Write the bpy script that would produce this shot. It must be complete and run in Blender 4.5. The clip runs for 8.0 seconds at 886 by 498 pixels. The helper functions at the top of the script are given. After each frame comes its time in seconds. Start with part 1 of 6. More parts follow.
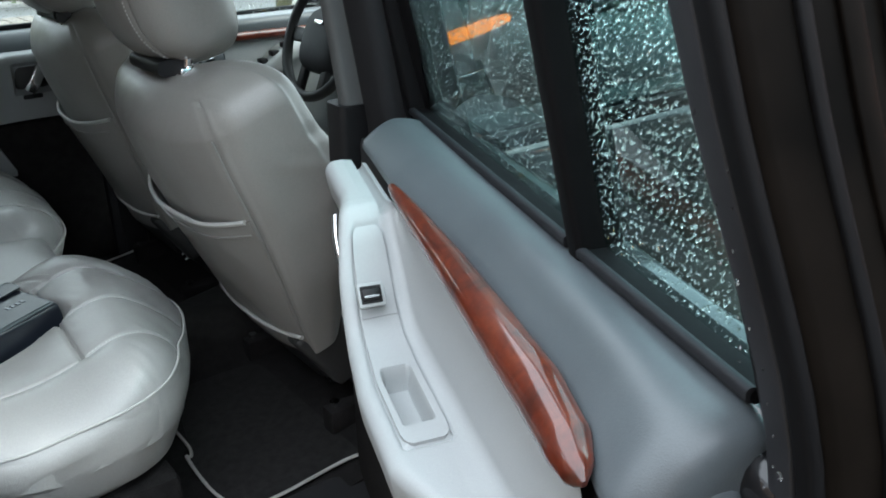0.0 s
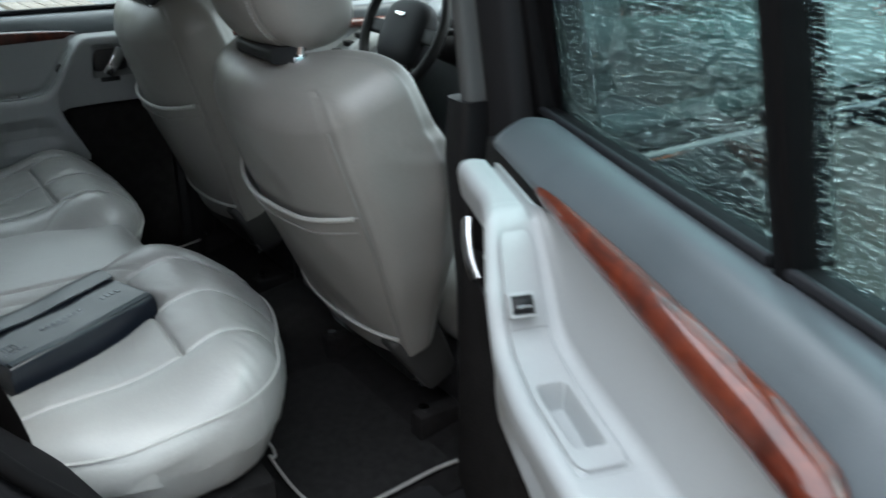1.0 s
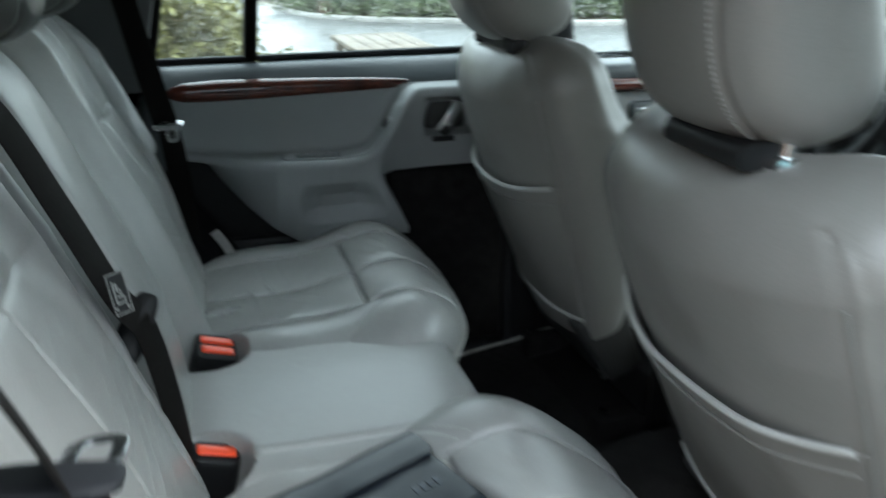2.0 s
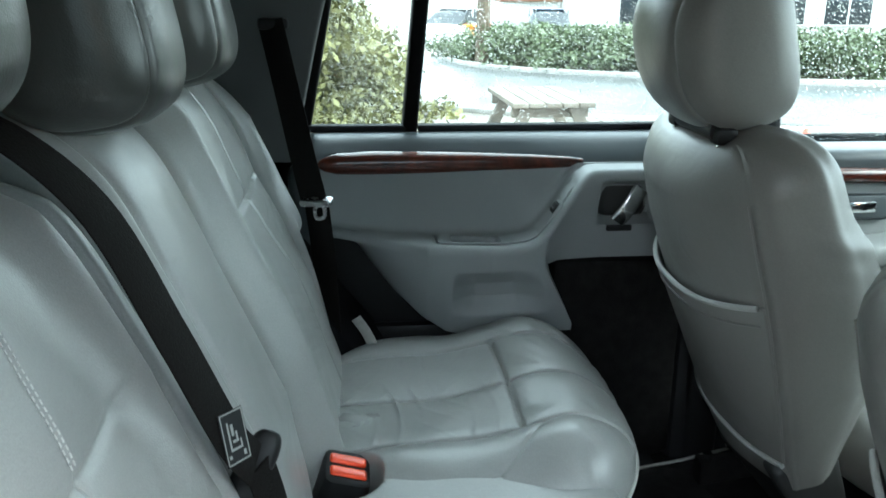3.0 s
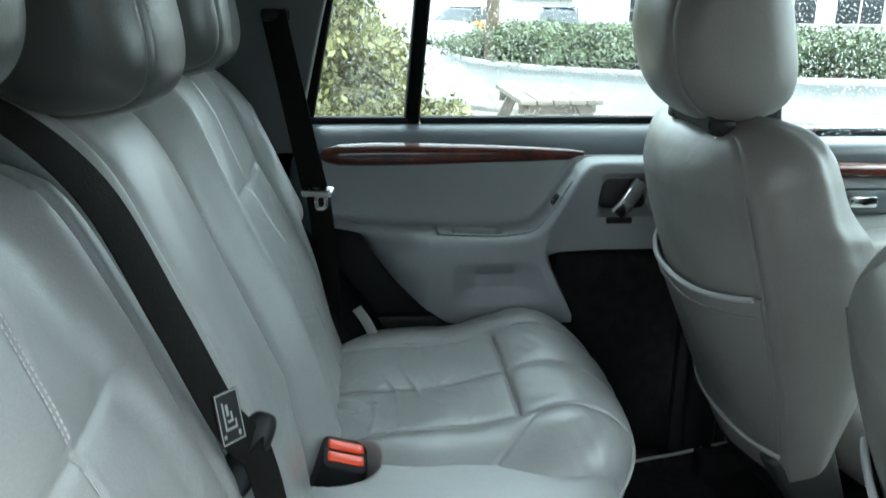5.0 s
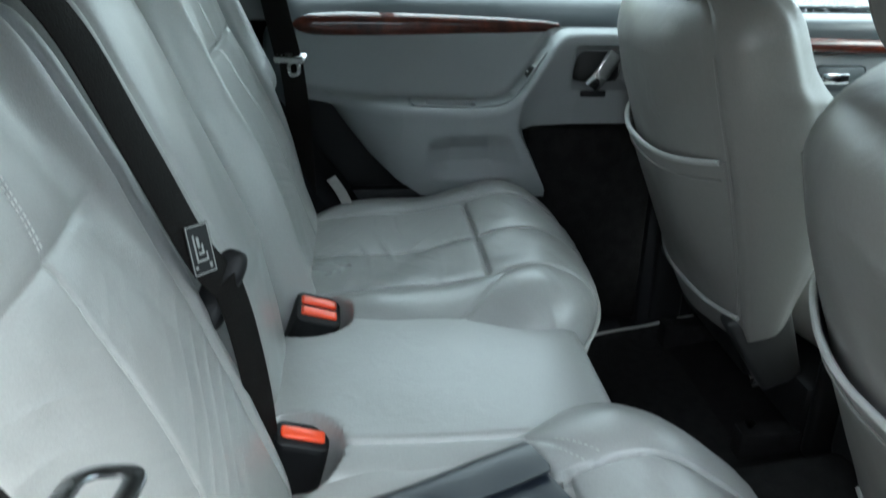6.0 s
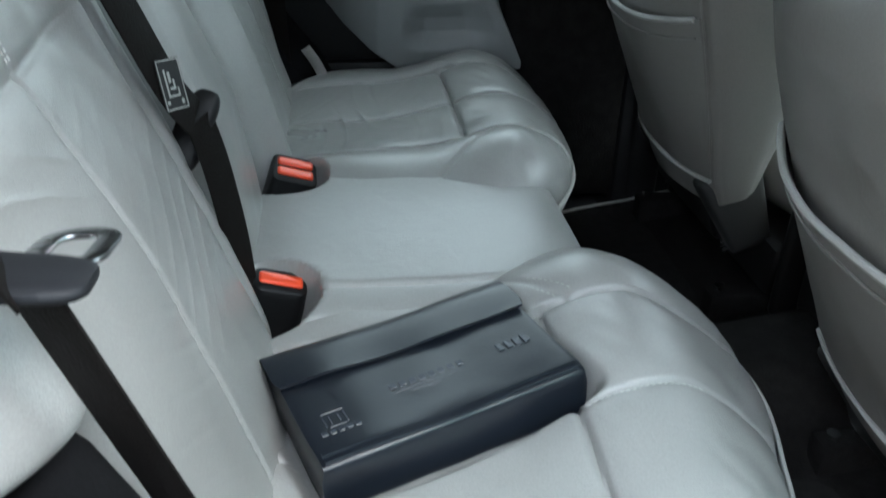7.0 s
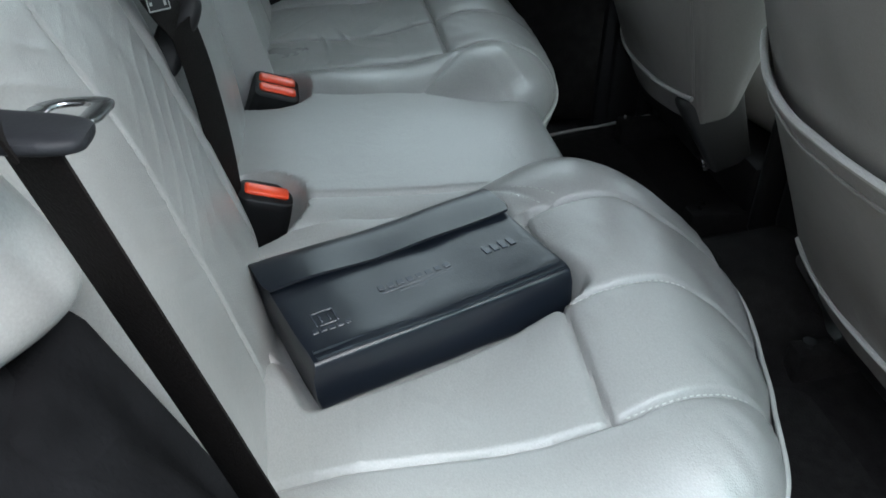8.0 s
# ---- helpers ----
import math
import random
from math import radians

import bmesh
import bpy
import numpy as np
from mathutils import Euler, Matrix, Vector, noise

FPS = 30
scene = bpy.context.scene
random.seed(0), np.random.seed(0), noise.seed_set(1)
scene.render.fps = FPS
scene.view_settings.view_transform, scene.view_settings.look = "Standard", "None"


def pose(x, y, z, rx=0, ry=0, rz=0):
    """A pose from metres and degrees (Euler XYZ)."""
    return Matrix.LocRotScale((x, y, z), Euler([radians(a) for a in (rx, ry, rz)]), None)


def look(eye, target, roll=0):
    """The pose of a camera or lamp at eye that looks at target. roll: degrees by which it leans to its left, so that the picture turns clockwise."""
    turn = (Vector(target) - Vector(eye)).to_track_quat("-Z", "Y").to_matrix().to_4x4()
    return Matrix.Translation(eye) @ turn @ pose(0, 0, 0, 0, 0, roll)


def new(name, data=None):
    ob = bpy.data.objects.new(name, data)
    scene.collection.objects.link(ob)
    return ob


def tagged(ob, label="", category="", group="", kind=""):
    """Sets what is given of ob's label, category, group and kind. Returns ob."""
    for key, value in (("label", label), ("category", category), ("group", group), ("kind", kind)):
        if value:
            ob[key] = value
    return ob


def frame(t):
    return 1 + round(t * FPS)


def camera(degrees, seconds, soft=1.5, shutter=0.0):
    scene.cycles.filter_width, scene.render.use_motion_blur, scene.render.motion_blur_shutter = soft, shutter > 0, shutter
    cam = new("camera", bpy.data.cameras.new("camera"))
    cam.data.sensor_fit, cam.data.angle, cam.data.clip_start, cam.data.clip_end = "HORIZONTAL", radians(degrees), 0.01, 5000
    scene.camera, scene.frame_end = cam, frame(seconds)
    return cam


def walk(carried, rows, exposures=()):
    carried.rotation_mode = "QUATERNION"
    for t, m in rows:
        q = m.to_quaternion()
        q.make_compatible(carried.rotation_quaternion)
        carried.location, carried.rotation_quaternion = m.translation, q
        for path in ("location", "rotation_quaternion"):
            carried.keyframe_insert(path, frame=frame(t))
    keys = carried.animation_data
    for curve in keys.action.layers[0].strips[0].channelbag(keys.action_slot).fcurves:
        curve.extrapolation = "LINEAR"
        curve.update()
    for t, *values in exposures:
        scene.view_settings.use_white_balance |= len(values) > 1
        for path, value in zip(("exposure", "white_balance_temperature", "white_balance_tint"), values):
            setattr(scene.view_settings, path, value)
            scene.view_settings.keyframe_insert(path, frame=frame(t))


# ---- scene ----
cam = camera(54.0, 8.0, soft=1.6, shutter=0.5)

PATH = [
    (0, (1.905, 0.134, 1.539), (0.425, 1.237, 0.768), -1.5),
    (0.5, (1.862, 0.145, 1.518), (0.365, 1.209, 0.726), -1.2),
    (0.8, (1.813, 0.105, 1.518), (0.309, 1.164, 0.733), -0.4),
    (1, (1.761, 0.045, 1.528), (0.257, 1.109, 0.749), 0.3),
    (1.2, (1.667, 0.036, 1.511), (0.118, 1.054, 0.759), 0.3),
    (1.4, (1.547, 0.034, 1.507), (-0.051, 0.98, 0.765), -0.0),
    (1.5, (1.484, 0.025, 1.495), (-0.14, 0.94, 0.771), 0.4),
    (1.7, (1.347, 0.071, 1.473), (-0.359, 0.844, 0.77), 0.1),
    (1.9, (1.205, 0.129, 1.471), (-0.573, 0.721, 0.773), -0.1),
    (2, (1.137, 0.143, 1.476), (-0.664, 0.659, 0.774), -0.3),
    (2.1, (1.097, 0.159, 1.478), (-0.724, 0.601, 0.78), -0.6),
    (2.2, (1.061, 0.165, 1.477), (-0.778, 0.548, 0.79), -0.7),
    (3.3, (0.885, 0.146, 1.498), (-1.016, 0.342, 0.907), 0.7),
    (3.5, (0.885, 0.145, 1.498), (-1.02, 0.342, 0.921), 0.7),
    (4, (0.886, 0.145, 1.498), (-1.023, 0.343, 0.938), 0.7),
    (4.2, (0.886, 0.145, 1.498), (-1.023, 0.343, 0.938), 0.7),
    (5.3, (0.917, 0.168, 1.473), (-0.96, 0.366, 0.813), 1.2),
    (5.5, (0.918, 0.165, 1.462), (-0.939, 0.38, 0.753), 1.7),
    (6, (0.954, 0.177, 1.43), (-0.862, 0.402, 0.623), 1.6),
    (6.5, (0.977, 0.184, 1.404), (-0.789, 0.423, 0.495), 1.6),
    (7, (0.999, 0.182, 1.369), (-0.72, 0.442, 0.38), 1.8),
    (7.5, (1.014, 0.174, 1.344), (-0.662, 0.463, 0.292), 2.2),
    (8, (1.024, 0.172, 1.338), (-0.621, 0.472, 0.24), 2.2),
]
walk(cam, [(t, look(eye, target, roll)) for t, eye, target, roll in PATH],
     exposures=[(t, ev, wb, tint) for t, ev, wb, tint in ((0, 2.25, 6150, 10), (1.2, 2.2, 6150, 10), (2.2, 2.68, 5950, 5), (3.3, 3.1, 5850, 2), (5.3, 3.08, 5900, 4), (6.5, 2.92, 5900, 6), (8, 2.6, 6050, 10))])

# ---- sky and light: a wet overcast day ----
world = bpy.data.worlds.new("overcast")
scene.world = world
world.use_nodes = True
wn = world.node_tree
sky = wn.nodes.new("ShaderNodeTexSky")
sky.sky_type, sky.sun_disc = "NISHITA", False
sky.sun_elevation, sky.sun_rotation = radians(53), radians(42)
sky.air_density, sky.dust_density = 1.0, 4.0
mixw = wn.nodes.new("ShaderNodeMix")
mixw.data_type = "RGBA"
mixw.inputs["Factor"].default_value = 0.75
mixw.inputs["B"].default_value = (9.0, 9.6, 9.8, 1)
wn.links.new(sky.outputs[0], mixw.inputs["A"])
wn.links.new(mixw.outputs["Result"], wn.nodes["Background"].inputs[0])
wn.nodes["Background"].inputs[1].default_value = 0.13

sun = new("sun", bpy.data.lights.new("sun", "SUN"))
sun.data.energy, sun.data.angle, sun.data.color = 0.5, radians(40), (1.0, 0.97, 0.93)
sun.matrix_world = look((4.5, 5.0, 9), (0, 0, 0))


# ---- helpers ----
def part(name, bm, material, parent=None, label="", smooth=True):
    """Links a bmesh (or a ready mesh) as one object in world places under its thing."""
    if isinstance(bm, bmesh.types.BMesh):
        me = bpy.data.meshes.new(name)
        bmesh.ops.recalc_face_normals(bm, faces=bm.faces)
        bm.to_mesh(me)
        bm.free()
    else:
        me = bm
    me.materials.append(material)
    if smooth:
        me.shade_smooth()
        me.set_sharp_from_angle(angle=radians(42))
    ob = new(name, me)
    if parent is not None:
        ob.parent = parent
        root = parent
        while root.parent is not None:
            root = root.parent
        if root.type == "EMPTY" and parent == root:
            ob.matrix_parent_inverse = root.matrix_basis.inverted()
    if label:
        tagged(ob, label)
    return ob


def thing(name, place, label, category, group="", kind=""):
    ob = new(name)
    ob.empty_display_size = 0.05
    ob.matrix_basis = Matrix.Translation(place)
    return tagged(ob, label, category, group, kind)


def solo(name, bm, material, label, category, group="", kind="", smooth=True):
    return tagged(part(name, bm, material, None, "", smooth), label, category, group, kind)


def grid_mesh(name, p, wrap_u=False, wrap_v=False, cap_u=False, cap_v=False):
    """A mesh from an array of points (nu, nv, 3)."""
    nu, nv = p.shape[:2]
    idx = np.arange(nu * nv).reshape(nu, nv)
    a = np.concatenate([idx, idx[:1]]) if wrap_u else idx
    a = np.concatenate([a, a[:, :1]], 1) if wrap_v else a
    quads = np.stack([a[:-1, :-1], a[1:, :-1], a[1:, 1:], a[:-1, 1:]], -1).reshape(-1, 4).tolist()
    if cap_u:
        quads += [idx[0].tolist()[::-1], idx[-1].tolist()]
    if cap_v:
        quads += [idx[:, 0].tolist(), idx[:, -1].tolist()[::-1]]
    me = bpy.data.meshes.new(name)
    me.from_pydata(p.reshape(-1, 3).tolist(), [], quads)
    bm = bmesh.new()
    bm.from_mesh(me)
    bmesh.ops.remove_doubles(bm, verts=bm.verts, dist=1e-6)
    bmesh.ops.recalc_face_normals(bm, faces=bm.faces)
    bm.to_mesh(me)
    bm.free()
    return me


def box(x0, x1, y0, y1, z0, z1, bevel=0.004, seg=2, m=None):
    bm = bmesh.new()
    bmesh.ops.create_cube(bm, size=1)
    for v in bm.verts:
        v.co = Vector((x0 + (v.co.x + 0.5) * (x1 - x0), y0 + (v.co.y + 0.5) * (y1 - y0), z0 + (v.co.z + 0.5) * (z1 - z0)))
    if bevel:
        bmesh.ops.bevel(bm, geom=bm.edges[:], offset=bevel, segments=seg, affect="EDGES", profile=0.5)
    if m is not None:
        bmesh.ops.transform(bm, matrix=m, verts=bm.verts)
    return bm


def joined(*some):
    """Several bmeshes in one."""
    out = bmesh.new()
    for bm in some:
        me = bpy.data.meshes.new("tmp")
        bm.to_mesh(me)
        bm.free()
        out.from_mesh(me)
        bpy.data.meshes.remove(me)
    return out


def merged(name, some):
    """One mesh out of several."""
    verts, faces = [], []
    for me in some:
        b = len(verts)
        verts += [tuple(v.co) for v in me.vertices]
        faces += [tuple(b + q for q in f.vertices) for f in me.polygons]
        bpy.data.meshes.remove(me)
    me = bpy.data.meshes.new(name)
    me.from_pydata(verts, [], faces)
    return me


def spline(points, n):
    """A smooth line of n points through the given ones (Catmull-Rom)."""
    p = np.array(points, float)
    p = np.concatenate([[2 * p[0] - p[1]], p, [2 * p[-1] - p[-2]]])
    t = np.linspace(0, len(p) - 3 - 1e-9, n)
    i, f = t.astype(int), (t % 1)[:, None]
    a, b, c, d = p[i], p[i + 1], p[i + 2], p[i + 3]
    return 0.5 * (2 * b + (c - a) * f + (2 * a - 5 * b + 4 * c - d) * f**2 + (3 * b - a - 3 * c + d) * f**3)


def sweep(name, line, section, up=(0, 0, 1), closed=False):
    """A section (list of across, above) carried along a line of points."""
    line = np.array(line, float)
    tan = np.gradient(line, axis=0)
    if closed:
        tan = np.roll(line, -1, 0) - np.roll(line, 1, 0)
    tan /= np.linalg.norm(tan, axis=1)[:, None]
    up = np.broadcast_to(np.array(up, float), line.shape)
    side = np.cross(tan, up)
    side /= np.linalg.norm(side, axis=1)[:, None]
    top = np.cross(side, tan)
    sec = np.array(section, float)
    p = line[:, None] + side[:, None] * sec[None, :, :1] + top[:, None] * sec[None, :, 1:]
    return grid_mesh(name, p, wrap_u=closed, wrap_v=True, cap_u=not closed)


def ring(r, n=10, squash=1.0):
    a = np.linspace(0, 2 * math.pi, n, endpoint=False)
    return np.stack([r * np.cos(a), squash * r * np.sin(a)], -1)


def rounded(w, h, r, n=4):
    """A rounded rectangle as a section, full width w and height h."""
    out = []
    for cx, cy, a0 in ((w / 2 - r, h / 2 - r, 0), (-w / 2 + r, h / 2 - r, 90), (-w / 2 + r, -h / 2 + r, 180), (w / 2 - r, -h / 2 + r, 270)):
        for k in range(n):
            a = radians(a0 + 90 * k / (n - 1))
            out.append((cx + r * math.cos(a), cy + r * math.sin(a)))
    return out


def power(x, e):
    return np.sign(x) * np.abs(x) ** e


def wobble(p, scale, amount, seed=0.0):
    """Smooth unevenness for arrays of points: sums of sines."""
    x, y, z = p[..., 0] * scale + seed, p[..., 1] * scale + 1.7 * seed, p[..., 2] * scale - seed
    w = np.sin(x + 1.3 * np.sin(y)) * np.sin(1.1 * y + np.sin(z * 1.2)) + 0.5 * np.sin(2.3 * x + 1.1 * z) * np.sin(1.9 * y - 0.7 * x)
    return amount * w


def normals(p):
    du, dv = np.gradient(p, axis=0), np.gradient(p, axis=1)
    n = np.cross(du, dv)
    return n / (np.linalg.norm(n, axis=-1, keepdims=True) + 1e-12)


def groove(d, width, depth):
    return depth * np.exp(-((d / width) ** 2))


def pane(points, toward):
    """A single sheet of glass whose face looks to the given side."""
    bm = bmesh.new()
    f = bm.faces.new([bm.verts.new(tuple(map(float, q))) for q in points])
    f.normal_update()
    if f.normal.dot(Vector(toward)) < 0:
        f.normal_flip()
    me = bpy.data.meshes.new("pane")
    bm.to_mesh(me)
    bm.free()
    return me


# ---- materials ----
def material(name, color, rough=0.5, metal=0.0, spec=0.5, var=0.08, scale=8.0, fine=300.0, bump=0.05, coat=0.0, dirt=0.0, sheen=0.0, rough_var=0.1):
    """A painted, woven or moulded surface with variation at two scales and fine relief."""
    m = bpy.data.materials.new(name)
    m.use_nodes = True
    nt = m.node_tree
    b = nt.nodes["Principled BSDF"]
    tc = nt.nodes.new("ShaderNodeTexCoord")
    big, small = nt.nodes.new("ShaderNodeTexNoise"), nt.nodes.new("ShaderNodeTexNoise")
    big.inputs["Scale"].default_value, big.inputs["Detail"].default_value = scale, 5
    small.inputs["Scale"].default_value, small.inputs["Detail"].default_value = fine, 3
    for n in (big, small):
        nt.links.new(tc.outputs["Object"], n.inputs["Vector"])
    ramp = nt.nodes.new("ShaderNodeValToRGB")
    ramp.color_ramp.elements[0].position, ramp.color_ramp.elements[1].position = 0.3, 0.7
    lo, hi = 1 - var, 1 + var
    ramp.color_ramp.elements[0].color = (*[c * lo * (1 - dirt) for c in color], 1)
    ramp.color_ramp.elements[1].color = (*[min(1, c * hi) for c in color], 1)
    nt.links.new(big.outputs["Fac"], ramp.inputs["Fac"])
    mul = nt.nodes.new("ShaderNodeMix")
    mul.data_type, mul.blend_type = "RGBA", "MULTIPLY"
    mul.inputs["Factor"].default_value = 0.25
    nt.links.new(ramp.outputs["Color"], mul.inputs["A"])
    nt.links.new(small.outputs["Fac"], mul.inputs["B"])
    nt.links.new(mul.outputs["Result"], b.inputs["Base Color"])
    rr = nt.nodes.new("ShaderNodeMapRange")
    rr.inputs["To Min"].default_value, rr.inputs["To Max"].default_value = max(0.02, rough - rough_var), min(1, rough + rough_var)
    nt.links.new(big.outputs["Fac"], rr.inputs["Value"])
    nt.links.new(rr.outputs["Result"], b.inputs["Roughness"])
    b.inputs["Metallic"].default_value = metal
    b.inputs["Specular IOR Level"].default_value = spec
    b.inputs["Coat Weight"].default_value = coat
    b.inputs["Coat Roughness"].default_value = 0.06
    b.inputs["Sheen Weight"].default_value = sheen
    if bump:
        bp = nt.nodes.new("ShaderNodeBump")
        bp.inputs["Strength"].default_value, bp.inputs["Distance"].default_value = bump, 0.002
        nt.links.new(small.outputs["Fac"], bp.inputs["Height"])
        nt.links.new(bp.outputs["Normal"], b.inputs["Normal"])
    return m


def leather(name, color, rough=0.34, bump=0.16, slack=0.12):
    """Grained hide: cells in relief, soft patches of wear."""
    m = material(name, color, rough, var=0.05, scale=5, fine=500, bump=0.06, rough_var=0.06)
    nt = m.node_tree
    b = nt.nodes["Principled BSDF"]
    tc = [n for n in nt.nodes if n.type == "TEX_COORD"][0]
    v = nt.nodes.new("ShaderNodeTexVoronoi")
    v.inputs["Scale"].default_value = 620
    crease = nt.nodes.new("ShaderNodeTexNoise")
    crease.inputs["Scale"].default_value, crease.inputs["Detail"].default_value, crease.inputs["Distortion"].default_value = 26, 4, 1.2
    for n in (v, crease):
        nt.links.new(tc.outputs["Object"], n.inputs["Vector"])
    b1, b2 = nt.nodes.new("ShaderNodeBump"), nt.nodes.new("ShaderNodeBump")
    b1.inputs["Strength"].default_value, b1.inputs["Distance"].default_value = bump, 0.0015
    b2.inputs["Strength"].default_value, b2.inputs["Distance"].default_value = slack, 0.006
    nt.links.new(v.outputs["Distance"], b1.inputs["Height"])
    nt.links.new(crease.outputs["Fac"], b2.inputs["Height"])
    nt.links.new(b1.outputs["Normal"], b2.inputs["Normal"])
    nt.links.new(b2.outputs["Normal"], b.inputs["Normal"])
    return m


def burl(name):
    """Lacquered red-brown root wood."""
    m = bpy.data.materials.new(name)
    m.use_nodes = True
    nt = m.node_tree
    b = nt.nodes["Principled BSDF"]
    tc = nt.nodes.new("ShaderNodeTexCoord")
    warp = nt.nodes.new("ShaderNodeTexNoise")
    warp.inputs["Scale"].default_value, warp.inputs["Detail"].default_value, warp.inputs["Distortion"].default_value = 13, 6, 2.2
    fine = nt.nodes.new("ShaderNodeTexNoise")
    fine.inputs["Scale"].default_value, fine.inputs["Detail"].default_value = 160, 4
    for n in (warp, fine):
        nt.links.new(tc.outputs["Object"], n.inputs["Vector"])
    ramp = nt.nodes.new("ShaderNodeValToRGB")
    e = ramp.color_ramp.elements
    e[0].position, e[0].color = 0.3, (0.045, 0.0075, 0.003, 1)
    e[1].position, e[1].color = 0.72, (0.155, 0.028, 0.009, 1)
    mid = e.new(0.5)
    mid.color = (0.105, 0.016, 0.0055, 1)
    nt.links.new(warp.outputs["Fac"], ramp.inputs["Fac"])
    mul = nt.nodes.new("ShaderNodeMix")
    mul.data_type, mul.blend_type = "RGBA", "MULTIPLY"
    mul.inputs["Factor"].default_value = 0.5
    nt.links.new(ramp.outputs["Color"], mul.inputs["A"])
    nt.links.new(fine.outputs["Fac"], mul.inputs["B"])
    nt.links.new(mul.outputs["Result"], b.inputs["Base Color"])
    b.inputs["Roughness"].default_value = 0.45
    b.inputs["Specular IOR Level"].default_value = 0.2
    b.inputs["Coat Weight"].default_value, b.inputs["Coat Roughness"].default_value = 1.0, 0.03
    return m


def glass(name, tint, gloss=1.0):
    """A thin pane: clear with a tint, mirrored at a slant."""
    m = bpy.data.materials.new(name)
    m.use_nodes = True
    nt = m.node_tree
    nt.nodes.remove(nt.nodes["Principled BSDF"])
    tr, gl, mx, fr = (nt.nodes.new(k) for k in ("ShaderNodeBsdfTransparent", "ShaderNodeBsdfGlossy", "ShaderNodeMixShader", "ShaderNodeFresnel"))
    tr.inputs["Color"].default_value = (*tint, 1)
    gl.inputs["Roughness"].default_value = 0.02
    gl.inputs["Color"].default_value = (gloss, gloss, gloss, 1)
    fr.inputs["IOR"].default_value = 1.45
    nt.links.new(fr.outputs[0], mx.inputs[0])
    nt.links.new(tr.outputs[0], mx.inputs[1])
    nt.links.new(gl.outputs[0], mx.inputs[2])
    nt.links.new(mx.outputs[0], nt.nodes["Material Output"].inputs[0])
    return m


def plain(name, color, rough=0.5, metal=0.0, emit=0.0, trans=0.0, ior=1.45):
    m = bpy.data.materials.new(name)
    m.use_nodes = True
    b = m.node_tree.nodes["Principled BSDF"]
    b.inputs["Base Color"].default_value = (*color, 1)
    b.inputs["Roughness"].default_value, b.inputs["Metallic"].default_value = rough, metal
    b.inputs["Transmission Weight"].default_value, b.inputs["IOR"].default_value = trans, ior
    if emit:
        b.inputs["Emission Color"].default_value = (*color, 1)
        b.inputs["Emission Strength"].default_value = emit
    return m


HIDE = leather("grey_leather", (0.350, 0.350, 0.338), 0.30)
# same hide as the bench; front seats' shade put into a darker tone
HIDE_BACK = leather("shade_toned_taupe_leather", (0.250, 0.241, 0.227), 0.34, 0.10)
# the bench's leather again, darkened in colour for the shade on its head rests
SHADED_HEAD_HIDE = leather("shade_toned_grey_leather", (0.080, 0.082, 0.078), 0.30, 0.10)
PIPING = leather("piping_leather", (0.46, 0.46, 0.44), 0.5, 0.05)
PLASTIC = material("light_grey_plastic", (0.355, 0.372, 0.372), 0.5, var=0.03, scale=6, fine=900, bump=0.10)
SLATE = material("slate_plastic", (0.086, 0.099, 0.107), 0.33, var=0.06, scale=9, fine=700, bump=0.12)
BLACK = material("black_plastic", (0.010, 0.010, 0.011), 0.5, spec=0.3, var=0.15, scale=10, fine=600, bump=0.1)
RUBBER = material("black_rubber", (0.0045, 0.0045, 0.005), 0.65, spec=0.10, var=0.1, scale=30, fine=300, bump=0.05)
TRIM = material("dark_grey_trim", (0.014, 0.014, 0.0155), 0.8, spec=0.3, var=0.1, scale=8, fine=500, bump=0.15)
FELT = material("charcoal_felt", (0.0085, 0.0085, 0.0095), 0.95, spec=0.08, var=0.35, scale=25, fine=180, bump=0.5)
PILLAR = material("grey_pillar_trim", (0.085, 0.088, 0.088), 0.7, var=0.06, scale=7, fine=600, bump=0.15)
CARPET = material("black_carpet", (0.014, 0.013, 0.013), 0.95, spec=0.1, var=0.3, scale=40, fine=260, bump=0.9)
MAT = material("charcoal_mat", (0.020, 0.019, 0.019), 0.95, spec=0.1, var=0.25, scale=60, fine=330, bump=0.9)
WEB = material("belt_webbing", (0.007, 0.0055, 0.005), 0.75, spec=0.15, var=0.15, scale=40, fine=450, bump=0.5)
WOOD = burl("burl_wood")
CHROME = plain("chrome", (0.78, 0.79, 0.8), 0.12, 1.0)
STEEL = material("belt_steel", (0.55, 0.55, 0.56), 0.25, 1.0, var=0.1, scale=60, fine=400, bump=0.05)
RED = plain("red_button", (0.92, 0.085, 0.025), 0.28)
PAINT = material("wet_black_paint", (0.009, 0.009, 0.010), 0.15, spec=0.25, var=0.2, scale=4, fine=200, bump=0.0, coat=0.45, rough_var=0.05)
GRIP = material("charcoal_grip", (0.015, 0.016, 0.019), 0.6, spec=0.25, var=0.06, scale=20, fine=700, bump=0.1)
# black paint; its brownish reflections are put into the base colour
EDGE = material("reflection_toned_wet_edge", (0.0060, 0.0046, 0.0036), 0.45, spec=0.05, var=0.6, scale=9, fine=60, bump=0.05, rough_var=0.15)
STRIP = material("grey_frame_strip", (0.012, 0.013, 0.016), 0.55, var=0.15, scale=12, fine=300, bump=0.05)
TAUPE = material("taupe_plastic", (0.030, 0.030, 0.029), 0.6, var=0.06, scale=9, fine=700, bump=0.1)
LINER = material("headliner", (0.42, 0.42, 0.41), 0.95, var=0.05, scale=8, fine=400, bump=0.4)
WALLET = leather("navy_black_leather", (0.0085, 0.0115, 0.018), 0.32, 0.06, 0.04)
